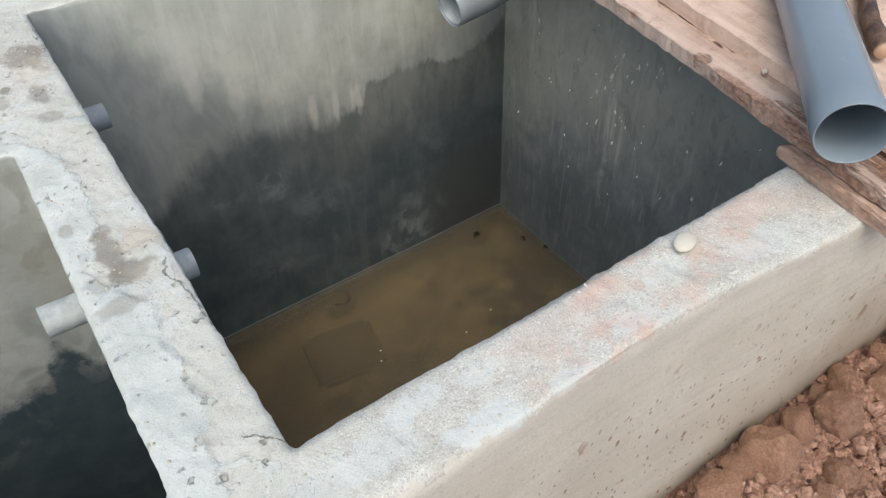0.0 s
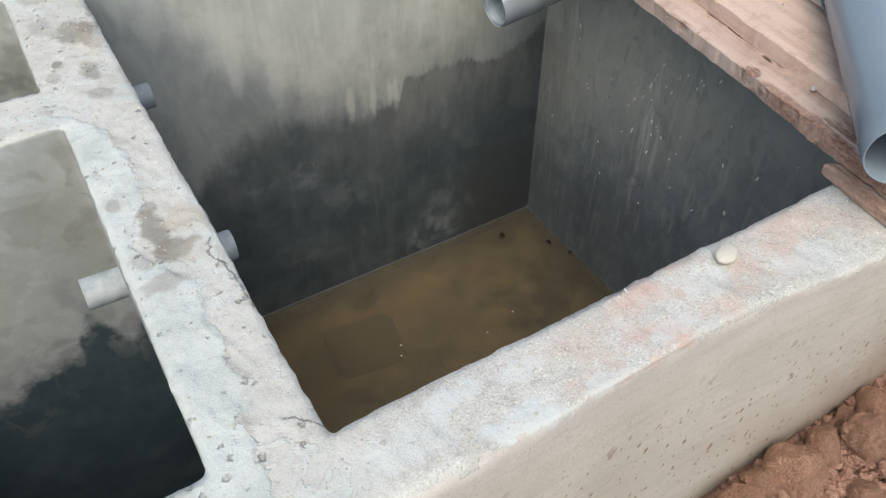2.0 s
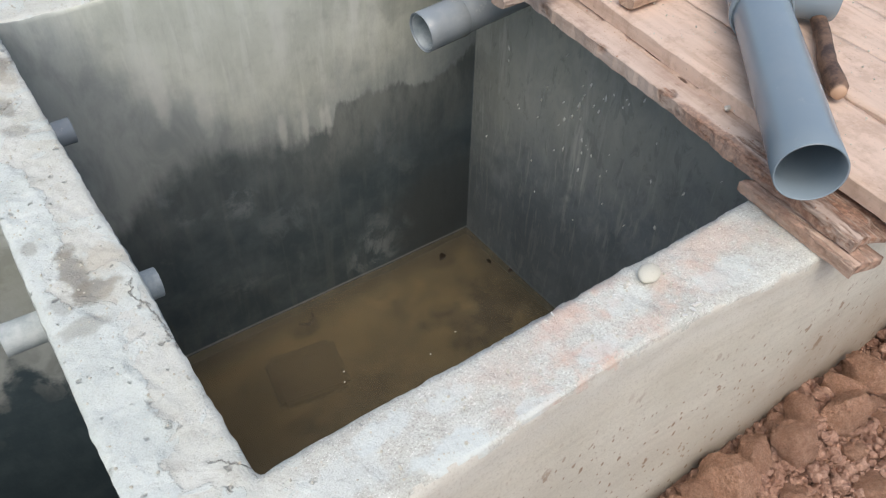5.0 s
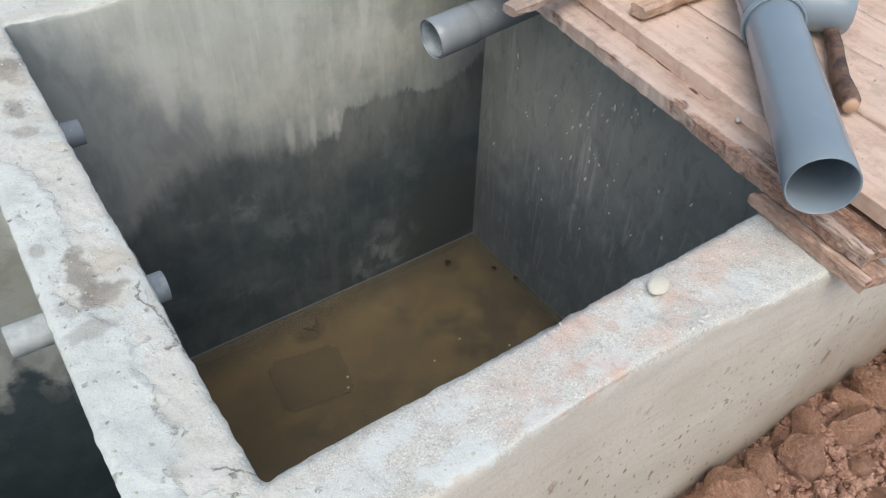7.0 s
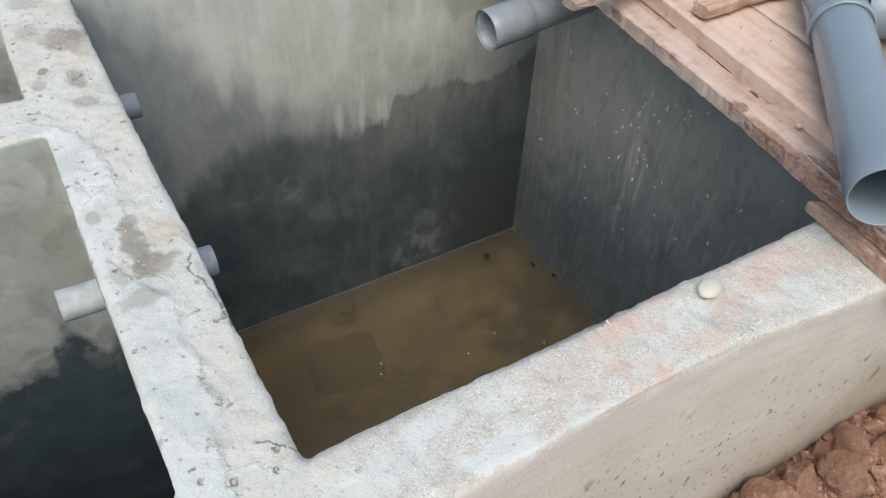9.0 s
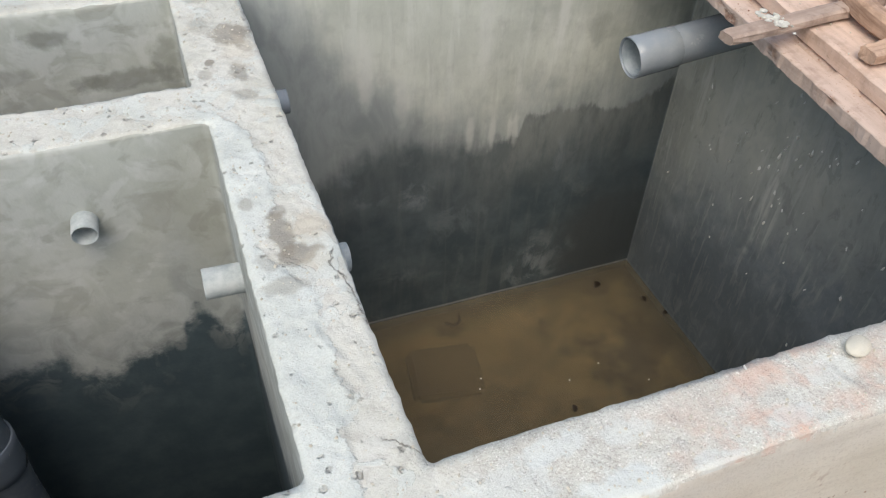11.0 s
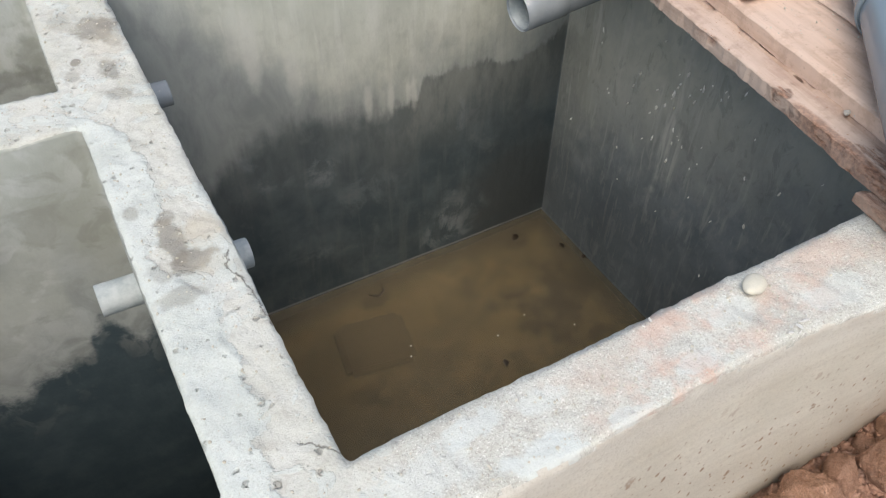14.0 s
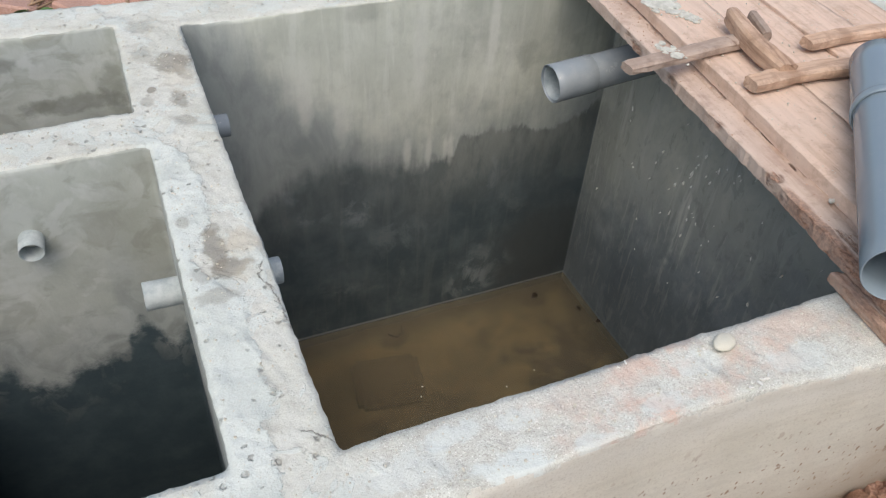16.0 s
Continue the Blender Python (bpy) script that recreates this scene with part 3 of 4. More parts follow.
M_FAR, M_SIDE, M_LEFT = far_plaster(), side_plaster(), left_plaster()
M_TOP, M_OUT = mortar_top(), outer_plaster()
M_PLANK = wood("plank_wood", (0.67, 0.50, 0.39), (0.50, 0.345, 0.25), dust=0.5)
M_ROT = wood("weathered_wood", (0.56, 0.43, 0.345), (0.42, 0.295, 0.225), dust=0.6, rot=0.9)
M_ROTTEN = wood("rotten_wood", (0.56, 0.40, 0.30), (0.42, 0.27, 0.19), dust=0.5, rot=0.6)
M_OFFCUT = wood("offcut_wood", (0.56, 0.38, 0.26), (0.27, 0.16, 0.10), grain=(2, 30, 30), dust=0.25)
M_GREYWOOD = wood("grey_wood", (0.36, 0.275, 0.215), (0.24, 0.17, 0.13), grain=(1.6, 22, 22), dust=0.3)
M_HANDLE = stick_wood()
M_PVC = pvc("grey_pvc", (0.215, 0.268, 0.302), 0.08)
M_PVC_DUSTY = pvc("dusty_pvc", (0.25, 0.28, 0.295), 0.4)
M_PVC_PALE = plain("cement_smeared_pvc", (0.28, 0.32, 0.32), (0.46, 0.49, 0.475), 34, 0.75)
M_PVC_DARK = pvc("wet_pvc", (0.13, 0.155, 0.185), 0.35)
# ground soil is coloured darker so gaps between the clods look shaded
M_EARTH, M_CRUMB = earth("red_earth", (0.15, 0.08, 0.052), (0.25, 0.145, 0.10)), earth("red_crumbs", (0.33, 0.18, 0.12), (0.55, 0.345, 0.25), True)
M_CLOD = earth("clod_earth", (0.58, 0.30, 0.18), (0.83, 0.51, 0.345))
M_SILT, M_WATER = sediment(), clear_water()
M_PEBBLE = plain("cream_pebble", (0.58, 0.55, 0.44), (0.66, 0.63, 0.53), 40, 0.6)
M_SLAB = plain("sunk_concrete", (0.15, 0.115, 0.062), (0.22, 0.165, 0.085), 12)
M_LIME = plain("white_mortar", (0.42, 0.41, 0.35), (0.60, 0.59, 0.52), 60)
M_BRICK = plain("fired_brick", (0.38, 0.21, 0.15), (0.52, 0.34, 0.27), 30)
M_STICK = plain("dry_stick", (0.20, 0.12, 0.07), (0.34, 0.23, 0.14), 40)
M_LEAF = plain("green_leaf", (0.06, 0.13, 0.03), (0.10, 0.19, 0.05), 20, 0.5)
M_MUCK = plain("wet_leaf", (0.02, 0.014, 0.008), (0.05, 0.033, 0.018), 30, 0.5)
M_WHITE = plain("white_plaster", (0.66, 0.65, 0.60), (0.78, 0.77, 0.72), 60)
M_GREYSTONE = plain("grey_stone", (0.42, 0.41, 0.37), (0.58, 0.57, 0.52), 60)
M_SPLASH = plain("splashed_plaster", (0.80, 0.79, 0.72), (0.90, 0.89, 0.83), 60)
M_CHIP = plain("pale_chip", (0.45, 0.42, 0.34), (0.6, 0.57, 0.48), 60)


# ---- mesh helpers ----
def mesh_of(name, verts, faces, mats, smooth=True):
    me = bpy.data.meshes.new(name)
    me.from_pydata([tuple(v) for v in verts], [], faces)
    for mt in mats if isinstance(mats, (list, tuple)) else [mats]:
        me.materials.append(mt)
    me.polygons.foreach_set("use_smooth", [smooth] * len(me.polygons))
    me.update()
    return me


def part(name, bm, material, parent=None, label="", smooth=True):
    """Links a bmesh as one mesh object, under a thing if there is one."""
    me = bpy.data.meshes.new(name)
    bm.to_mesh(me)
    bm.free()
    me.materials.append(material)
    me.polygons.foreach_set("use_smooth", [abs(p.normal.z) > 0.7 if smooth == "flat_sides" else bool(smooth) for p in me.polygons])
    ob = new(name, me)
    ob.parent = parent
    return tagged(ob, label)


def empty(name, m=None):
    ob = new(name)
    ob.empty_display_size = 0.05
    if m is not None:
        ob.matrix_world = m
    return ob


def fractal(p, scale, octaves=4):
    return noise.fractal(Vector(p) * scale, 0.9, 2.1, octaves)


def lathe(profile, segments=40):
    """A bmesh turned about x from (along, radius) pairs."""
    bm = bmesh.new()
    rings = []
    for u, r in profile:
        rings.append([bm.verts.new((u, r * math.cos(2 * math.pi * k / segments), r * math.sin(2 * math.pi * k / segments))) for k in range(segments)])
    for a, b in zip(rings, rings[1:]):
        for k in range(segments):
            bm.faces.new((a[k], a[(k + 1) % segments], b[(k + 1) % segments], b[k]))
    bmesh.ops.recalc_face_normals(bm, faces=bm.faces)
    return bm


def tube(length, r, wall=0.003, start=0.0):
    """An open pipe with a real wall and softened rims."""
    e = wall * 0.35
    n = max(4, int(length / 0.04))
    out = [(start + e + (length - 2 * e) * k / n, r) for k in range(n + 1)]
    inn = [(u, r - wall) for u, _ in reversed(out)]
    return lathe([(start, r - e)] + out + [(start + length, r - e), (start + length, r - wall + e)] + inn + [(start, r - wall + e), (start, r - e)])


def along(p0, p1, roll=0.0):
    """A pose at p0 whose x points to p1."""
    d = (Vector(p1) - Vector(p0)).normalized()
    q = d.to_track_quat("X", "Z").to_matrix().to_4x4()
    return Matrix.Translation(p0) @ q @ pose(0, 0, 0, roll)


# ---- the tank: outlines, wall tops, wall faces ----
def rounded(x0, x1, y0, y1, r, step):
    """A rectangle with rounded corners, anticlockwise, as evenly spaced points."""
    pts = []
    for cx, cy, a in ((x1 - r, y0 + r, -90), (x1 - r, y1 - r, 0), (x0 + r, y1 - r, 90), (x0 + r, y0 + r, 180)):
        for k in range(7):
            t = radians(a + 15 * k)
            pts.append(Vector((cx + r * math.cos(t), cy + r * math.sin(t))))
    out = []
    for a, b in zip(pts, pts[1:] + pts[:1]):
        n = max(1, round((b - a).length / step))
        out += [a.lerp(b, k / n) for k in range(n)]
    return out


def smooth(a, b, v):
    t = min(1, max(0, (v - a) / (b - a)))
    return t * t * (3 - 2 * t)


def ragged(p, z=0.0, amount=1.0):
    """Broken mortar edge: a sideways shift for a point of an outline."""
    n = noise.noise_vector(Vector((p.x * 9, p.y * 9, z * 6))) * 0.0015 + noise.noise_vector(Vector((p.x * 38, p.y * 38, z * 20))) * 0.0014 + noise.noise_vector(Vector((p.x * 95, p.y * 95, z * 50))) * 0.0018
    return Vector((n.x, n.y)) * amount


TANK = (-0.98, 1.86, -0.115, 1.381)
PITS = {"main": (-0.009, 1.24, 0.0, 1.226), "lower": (-0.85, -0.138, 0.018, 0.741), "upper": (-0.85, -0.150, 0.866, 1.257), "covered": (1.37, 1.73, 0.0, 1.226)}
DEEP = -1.45


def plan_shift(p):
    """The outer face of the near wall drifts outward along its length."""
    if p.y < -0.05:
        return Vector((0, -0.028 * smooth(0.5, 0.85, p.x)))
    return Vector((0, 0))


LAYER_Y, LAYER_X = [p[0] for p in LAYER], [p[1] for p in LAYER]


def rim_inset(p, z):
    """The near wall's outer edge is worn round, most beside the divider."""
    if p.y > -0.05:
        return 0.0
    r = 0.0035 + 0.012 * smooth(0.30, 0.06, p.x)
    return r * (1 + z / 0.016) ** 2 if z > -0.016 else 0.0


def lift(x, y):
    """Uneven mortar surface of the wall tops, the skim standing proud of it."""
    skim = 0.0028 * smooth(0.003, -0.003, x + 0.012 * noise.noise(Vector((x * 30, y * 30, 2))) - float(np.interp(y, LAYER_Y, LAYER_X)))
    return skim + 0.003 * fractal((x, y, 0), 7) + (0.0012 if y < 0.02 else 0.0022) * fractal((x, y, 3), 24) + 0.0017 * fractal((x, y, 6), 70, 2) - 0.006 * max(0.0, noise.noise(Vector((x * 16, y * 16, 9))) - 0.38)


outlines = {"outer": [p + plan_shift(p) for p in rounded(*TANK, 0.010, 0.0065)]}
for key, box in PITS.items():
    outlines[key] = rounded(*box, 0.007 if key == "main" else 0.012, 0.0065)
tank_v, tank_f = [], []
loops = {}
pts2, edges2 = [], []
for key, pts in outlines.items():
    first = len(pts2)
    loops[key] = list(range(first, first + len(pts)))
    pts2 += [p + ragged(p, 0.0, 0.8 if key == "outer" else 1.0) + (Vector((0, rim_inset(p, 0.0))) if key == "outer" else Vector((0, 0))) for p in pts]
    edges2 += [(first + k, first + (k + 1) % len(pts)) for k in range(len(pts))]


def clear_of(x, y, gap):
    if not (TANK[0] + gap < x < TANK[1] - gap and TANK[2] + gap + plan_shift(Vector((x, -0.1))).y * (y < 0) < y < TANK[3] - gap):
        return False
    return all(not (b[0] - gap < x < b[1] + gap and b[2] - gap < y < b[3] + gap) for b in PITS.values())


rng = random.Random(4)
y = -0.16
while y < 1.4:
    x = -0.99
    while x < 1.9:
        step = 0.0048 if -0.16 < x < 0.95 and y < 1.3 else 0.009
        px, py = x + rng.uniform(-0.0014, 0.0014), y + rng.uniform(-0.0014, 0.0014)
        if clear_of(px, py, 0.0085) and not (py < -0.07 and py < -0.115 + plan_shift(Vector((px, -0.1))).y + rim_inset(Vector((px, -0.1)), 0.0) + 0.0075):
            pts2.append(Vector((px, py)))
        x += step
    y += 0.0048
from mathutils.geometry import delaunay_2d_cdt

cv, ce, cf, *_ = delaunay_2d_cdt(pts2, edges2, [], 0, 1e-6)
border = sum(len(v) for v in loops.values())
for k, p in enumerate(cv):
    z = lift(p.x, p.y)
    if k < border:
        z -= 0.001 if k < len(outlines["outer"]) else 0.0025 + 0.002 * noise.noise(Vector((p.x * 45, p.y * 45, 5)))
    tank_v.append((p.x, p.y, z))


def inside_loop(ids, cx, cy):
    """Which of the points lie inside a closed outline."""
    p = np.array([cv[k][:] for k in ids])
    q = np.roll(p, -1, axis=0)
    odd = np.zeros(len(cx), bool)
    for (x1, y1), (x2, y2) in zip(p, q):
        if y1 != y2:
            odd ^= ((y1 > cy) != (y2 > cy)) & (cx < x1 + (cy - y1) / (y2 - y1) * (x2 - x1))
    return odd


mid = np.array([sum((cv[k] for k in f), Vector((0, 0))) / len(f) for f in cf])
solid = inside_loop(loops["outer"], mid[:, 0], mid[:, 1])
for key in PITS:
    solid &= ~inside_loop(loops[key], mid[:, 0], mid[:, 1])
for f, keep in zip(cf, solid):
    if keep:
        tank_f.append((tuple(f), "top"))
for key, ids in loops.items():
    inward = 1 if key != "outer" else -1
    floor_z = DEEP if key != "outer" else -0.9
    levels = [-0.006, -0.014, -0.03] + [-0.06 - 0.035 * k for k in range(int((-0.06 - floor_z) / 0.035) + 1)]
    prev = ids
    n = len(ids)
    base = outlines[key]
    if key == "outer":
        levels = [-0.003, -0.007] + levels[1:]
    for z in levels:
        start = len(tank_v)
        fade = 0.25 + 0.75 * math.exp(z / 0.03)
        for k in range(n):
            p = base[k]
            tangent = base[(k + 1) % n] - base[k - 1]
            normal = Vector((-tangent.y, tangent.x)).normalized() * inward
            out = 0.003 * (1 - fade) + 0.0045 * noise.noise(Vector((p.x * 4, p.y * 4, z * 4)))
            q = p + ragged(p, z, fade * (0.8 if key == "outer" else 1.0)) + normal * out
            if key == "outer":
                q = q + Vector((0, rim_inset(p, z)))
            tank_v.append((q.x, q.y, z))
        row = list(range(start, start + n))
        for k in range(n):
            quad = (prev[k], prev[(k + 1) % n], row[(k + 1) % n], row[k])
            tank_f.append((quad if inward > 0 else quad[::-1], key))
        prev = row


def wall_of(c):
    if c.y < 0.008:
        return "wall_near"
    if c.y > 1.21:
        return "wall_far"
    if c.x < -0.84:
        return "wall_west"
    if c.x < -0.13 and 0.72 < c.y < 0.88:
        return "wall_cross"
    if c.x < 0.02:
        return "wall_divider"
    return "wall_side" if c.x < 1.40 else "wall_east"


def skin(kind, c):
    if kind == "top":
        return 0
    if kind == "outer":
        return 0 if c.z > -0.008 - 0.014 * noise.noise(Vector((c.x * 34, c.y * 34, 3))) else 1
    if kind == "main":
        return 3 if c.x > 1.2 and abs(c.x - 1.24) < abs(c.y - 1.226) else 2
    return 4


WALL_LABELS = {
    "wall_near": "cement-plastered tank wall with a rough pale mortar top above red soil",
    "wall_far": "grey plastered far tank wall, damp and dark below",
    "wall_west": "grey plastered side wall of the small tank chamber",
    "wall_cross": "plastered cross wall between the two small chambers",
    "wall_divider": "rough mortar-topped divider wall between large and small chambers",
    "wall_side": "streaked damp cement wall of the main chamber below the planks",
    "wall_east": "plastered end wall of the tank below the planks",
}
sorted_faces = {k: [] for k in WALL_LABELS}
for f, kind in tank_f:
    c = sum((Vector(tank_v[k]) for k in f), Vector()) / len(f)
    sorted_faces[wall_of(c)].append((f, skin(kind, c)))
for name, items in sorted_faces.items():
    used = sorted({k for f, _ in items for k in f})
    at = {k: i for i, k in enumerate(used)}
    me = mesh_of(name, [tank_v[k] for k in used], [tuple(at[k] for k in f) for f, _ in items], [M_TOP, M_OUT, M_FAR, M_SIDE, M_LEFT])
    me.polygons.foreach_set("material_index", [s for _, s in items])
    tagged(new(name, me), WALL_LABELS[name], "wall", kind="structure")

# pit floors and water
def slab_floor(name, x0, x1, y0, y1, z, material, label, bank=0.0):
    n = 60
    vs = []
    for j in range(n + 1):
        for i in range(n + 1):
            px, py = x0 + (x1 - x0) * i / n, y0 + (y1 - y0) * j / n
            side = min(px - x0, x1 - px, py - y0, y1 - py) - 0.03
            vs.append((px, py, z + bank * smooth(0.16, 0.0, side + 0.02 * fractal((px, py, 2), 6)) + 0.012 * fractal((i / 8, j / 8, z), 1)))
    fs = [(j * (n + 1) + i, j * (n + 1) + i + 1, (j + 1) * (n + 1) + i + 1, (j + 1) * (n + 1) + i) for j in range(n) for i in range(n)]
    return tagged(new(name, mesh_of(name, vs, fs, material)), label, "floor", kind="structure")


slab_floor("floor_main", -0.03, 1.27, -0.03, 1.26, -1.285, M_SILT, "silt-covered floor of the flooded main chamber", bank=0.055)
slab_floor("floor_lower", -0.88, -0.1, -0.02, 0.77, -1.42, M_LEFT, "dark damp cement floor of the small chamber")
slab_floor("floor_upper", -0.88, -0.12, 0.83, 1.29, -1.42, M_LEFT, "dark damp cement floor of the small chamber")
slab_floor("floor_covered", 1.34, 1.76, -0.03, 1.26, -1.42, M_LEFT, "dark cement floor below the planks")
water_me = mesh_of("water", [(-0.03, -0.03, -1.175), (1.27, -0.03, -1.175), (1.27, 1.26, -1.175), (-0.03, 1.26, -1.175)], [(0, 1, 2, 3)], M_WATER)
water = tagged(new("water", water_me), "shallow murky brown water standing in the chamber", "water", kind="structure")
water.visible_shadow = False


# ---- ground ----
def ground_height(x, y):
    inside = TANK[0] + 0.06 < x < TANK[1] - 0.06 and TANK[2] + 0.05 < y < TANK[3] - 0.06
    if inside:
        return -1.6
    back = smooth(0.7, 1.35, y + 0.25 * fractal((x, y, 4), 0.6))
    z = -0.540 + back * 0.40
    heap = smooth(0.38, 0.85, x) * smooth(0.3, 0.0, y) * smooth(2.6, 1.7, x)
    z += 0.065 * heap - 0.05 * smooth(-0.195, -0.15, y) * (y < 0) * (1 - 0.5 * heap) * smooth(-1.5, -1.0, x) * smooth(2.4, 1.9, x)
    near = math.exp(-max(abs(x - 0.9), abs(y + 0.3)) / 3)
    z += 0.035 * near * fractal((x, y, 0), 4) + 0.012 * near * fractal((x, y, 2), 17)
    far = math.hypot(x, y)
    return z + 0.2 * smooth(4, 60, far) * fractal((x, y, 7), 0.05)


def spread(lo, hi, step, reach, grow=1.35):
    v = [lo + (hi - lo) * k / round((hi - lo) / step) for k in range(round((hi - lo) / step) + 1)]
    d = step
    while v[-1] < reach:
        d *= grow
        v.append(v[-1] + d)
    d = step
    while v[0] > -reach:
        d *= grow
        v.insert(0, v[0] - d)
    return v


gx, gy = spread(-1.2, 2.3, 0.016, 400), spread(-0.9, 1.8, 0.016, 400)
gv = [(x, y, ground_height(x, y)) for y in gy for x in gx]
w = len(gx)
gf = [(j * w + i, j * w + i + 1, (j + 1) * w + i + 1, (j + 1) * w + i) for j in range(len(gy) - 1) for i in range(w - 1)]
tagged(new("ground", mesh_of("ground", gv, gf, M_EARTH)), "loose red-brown laterite soil round the tank", "ground", kind="structure")


# ---- planks over the chamber ----
def board(length, width, thick, seed, fray=0.004, split=0.0, decay=0.0):
    """A rough-sawn board along +y from the origin, x from 0 to width."""
    bm = bmesh.new()
    nu, nv = max(6, int(length / 0.010)), max(4, int(width / 0.012))
    grid = {}
    for side, zz in ((0, thick), (1, 0.0)):
        for j in range(nu + 1):
            for i in range(nv + 1):
                u, v = length * j / nu, width * i / nv
                px, py = v, u
                if i in (0, nv):
                    px += fray * 0.5 * fractal((u, seed, i + side * 0.3), 6) + fray * 0.6 * noise.noise(Vector((u * 70, seed, i + side * 0.4)))
                if j in (0, nu):
                    py += fray * 3 * fractal((v, seed + 3, j), 20)
                pz = zz + 0.0022 * fractal((v * 3, u * 0.7, seed + side), 7) + 0.003 * math.sin(u * 2.2 + seed)
                if side == 0 and (i in (0, nv) or j in (0, nu)):
                    pz -= 0.0012 + 0.0015 * noise.noise(Vector((u * 25, v * 25, seed)))
                if side == 0 and split and abs(v - width * split - 0.006 * noise.noise(Vector((u * 14, seed, 1)))) < width / nv * 0.55 and noise.noise(Vector((u * 5, seed, 8))) > -0.05:
                    pz -= 0.009
                if side == 0 and decay:
                    hollow = smooth(0.20, 0.10, u + 0.03 * noise.noise(Vector((v * 60, seed, 2)))) * smooth(0.022, 0.045, v)
                    pz -= hollow * (decay + 0.006 * noise.noise(Vector((v * 150, u * 12, seed))))
                    if v < 0.03:
                        pz -= 0.010 * smooth(0.26, 0.12, u) * (0.6 + 0.8 * noise.noise(Vector((v * 90, u * 25, 4))))
                grid[side, i, j] = bm.verts.new((px, py, pz))
    for j in range(nu):
        for i in range(nv):
            bm.faces.new((grid[0, i, j], grid[0, i + 1, j], grid[0, i + 1, j + 1], grid[0, i, j + 1]))
            bm.faces.new((grid[1, i, j], grid[1, i, j + 1], grid[1, i + 1, j + 1], grid[1, i + 1, j]))
    for j in range(nu):
        bm.faces.new((grid[1, 0, j], grid[0, 0, j], grid[0, 0, j + 1], grid[1, 0, j + 1]))
        bm.faces.new((grid[0, nv, j], grid[1, nv, j], grid[1, nv, j + 1], grid[0, nv, j + 1]))
    for i in range(nv):
        bm.faces.new((grid[0, i, 0], grid[1, i, 0], grid[1, i + 1, 0], grid[0, i + 1, 0]))
        bm.faces.new((grid[1, i, nu], grid[0, i, nu], grid[0, i + 1, nu], grid[1, i + 1, nu]))
    bmesh.ops.recalc_face_normals(bm, faces=bm.faces)
    return bm


PLANK_TURN = -8.2
BOARDS = [
    (0.807, -0.170, 1.56, 0.19, 0.027, 0.021, M_ROT, 0.32, "rotten-edged wooden plank laid across the tank walls"),
    (0.869, -0.215, 1.605, 0.160, 0.028, 0.050, M_PLANK, 0.0, "pale dusty plank overlapping the one beside it"),
    (1.041, -0.15, 1.55, 0.154, 0.028, 0.050, M_PLANK, 0.0, "pale dusty plank laid across the tank"),
    (1.198, -0.14, 1.55, 0.142, 0.028, 0.050, M_PLANK, 0.0, "pale dusty plank laid across the tank"),
    (1.343, -0.16, 1.56, 0.150, 0.028, 0.050, M_PLANK, 0.0, "pale dusty plank laid across the tank"),
]
ob = part("plank_end", board(0.22, 0.062, 0.017, 41, 0.004), M_ROTTEN, smooth="flat_sides")
ob.matrix_world = pose(0.786, -0.192, 0.004, 0, 0, -8.2)
tagged(ob, "splintered end of a rotten board below the planks", "plank")
for k, (x0, y0, length, width, thick, z, mt, split, label) in enumerate(BOARDS):
    ob = part("plank", board(length, width, thick, 3.7 * k + 1, 0.006 if k == 0 else 0.003, split, 0.015 if k == 0 else 0.0), mt, smooth="flat_sides")
    ob.matrix_world = pose(x0, y0, z, 0, 0, PLANK_TURN)
    tagged(ob, label, "plank", "planks over the tank")
ob = part("support_batten", board(0.64, 0.05, 0.040, 31), M_ROT)
ob.matrix_world = pose(1.16, 1.29, 0.011, 0, 0, -90)
tagged(ob, "rough batten below the planks on the wall", "batten")
ob = part("support_batten", board(0.5, 0.05, 0.040, 33), M_ROT)
ob.matrix_world = pose(1.04, -0.03, 0.011, 0, 0, -90)
tagged(ob, "rough batten below the planks on the wall", "batten")


# ---- pipes ----
def round_pipe(name, p0, p1, r, material, label, group="", wall=0.003):
    thing = empty(name, along(p0, p1))
    part("pipe", tube((Vector(p1) - Vector(p0)).length, r, wall), material, thing)
    return tagged(thing, label, "pipe", group)


TOP_Z = 0.080
p0, p1 = Vector((0.771, -0.091, TOP_Z + 0.049)), Vector((1.252, 0.401, TOP_Z + 0.052))
drain = empty("drain_pipe", along(p0, p1))
LENGTH = (p1 - p0).length
part("pipe", tube(0.54, 0.0480, 0.0032), M_PVC, drain, "smooth grey plastic pipe with an open mouth")
tee = part("tee_fitting", tube(LENGTH - 0.462, 0.0512, 0.0042, 0.462), M_PVC, drain, "grey plastic tee fitting")
part("socket_lip", lathe([(0.460, 0.0507), (0.460, 0.0540), (0.482, 0.0540), (0.486, 0.0514)]), M_PVC, tee)
branch = part("branch", tube(0.10, 0.046, 0.004), M_PVC, tee)
branch.matrix_local = Matrix.Translation((0.560, -0.045, 0.0)) @ pose(0, 0, 0, 0, 0, -90)
tagged(drain, "grey plastic drain pipe with a tee lying on the planks", "pipe")

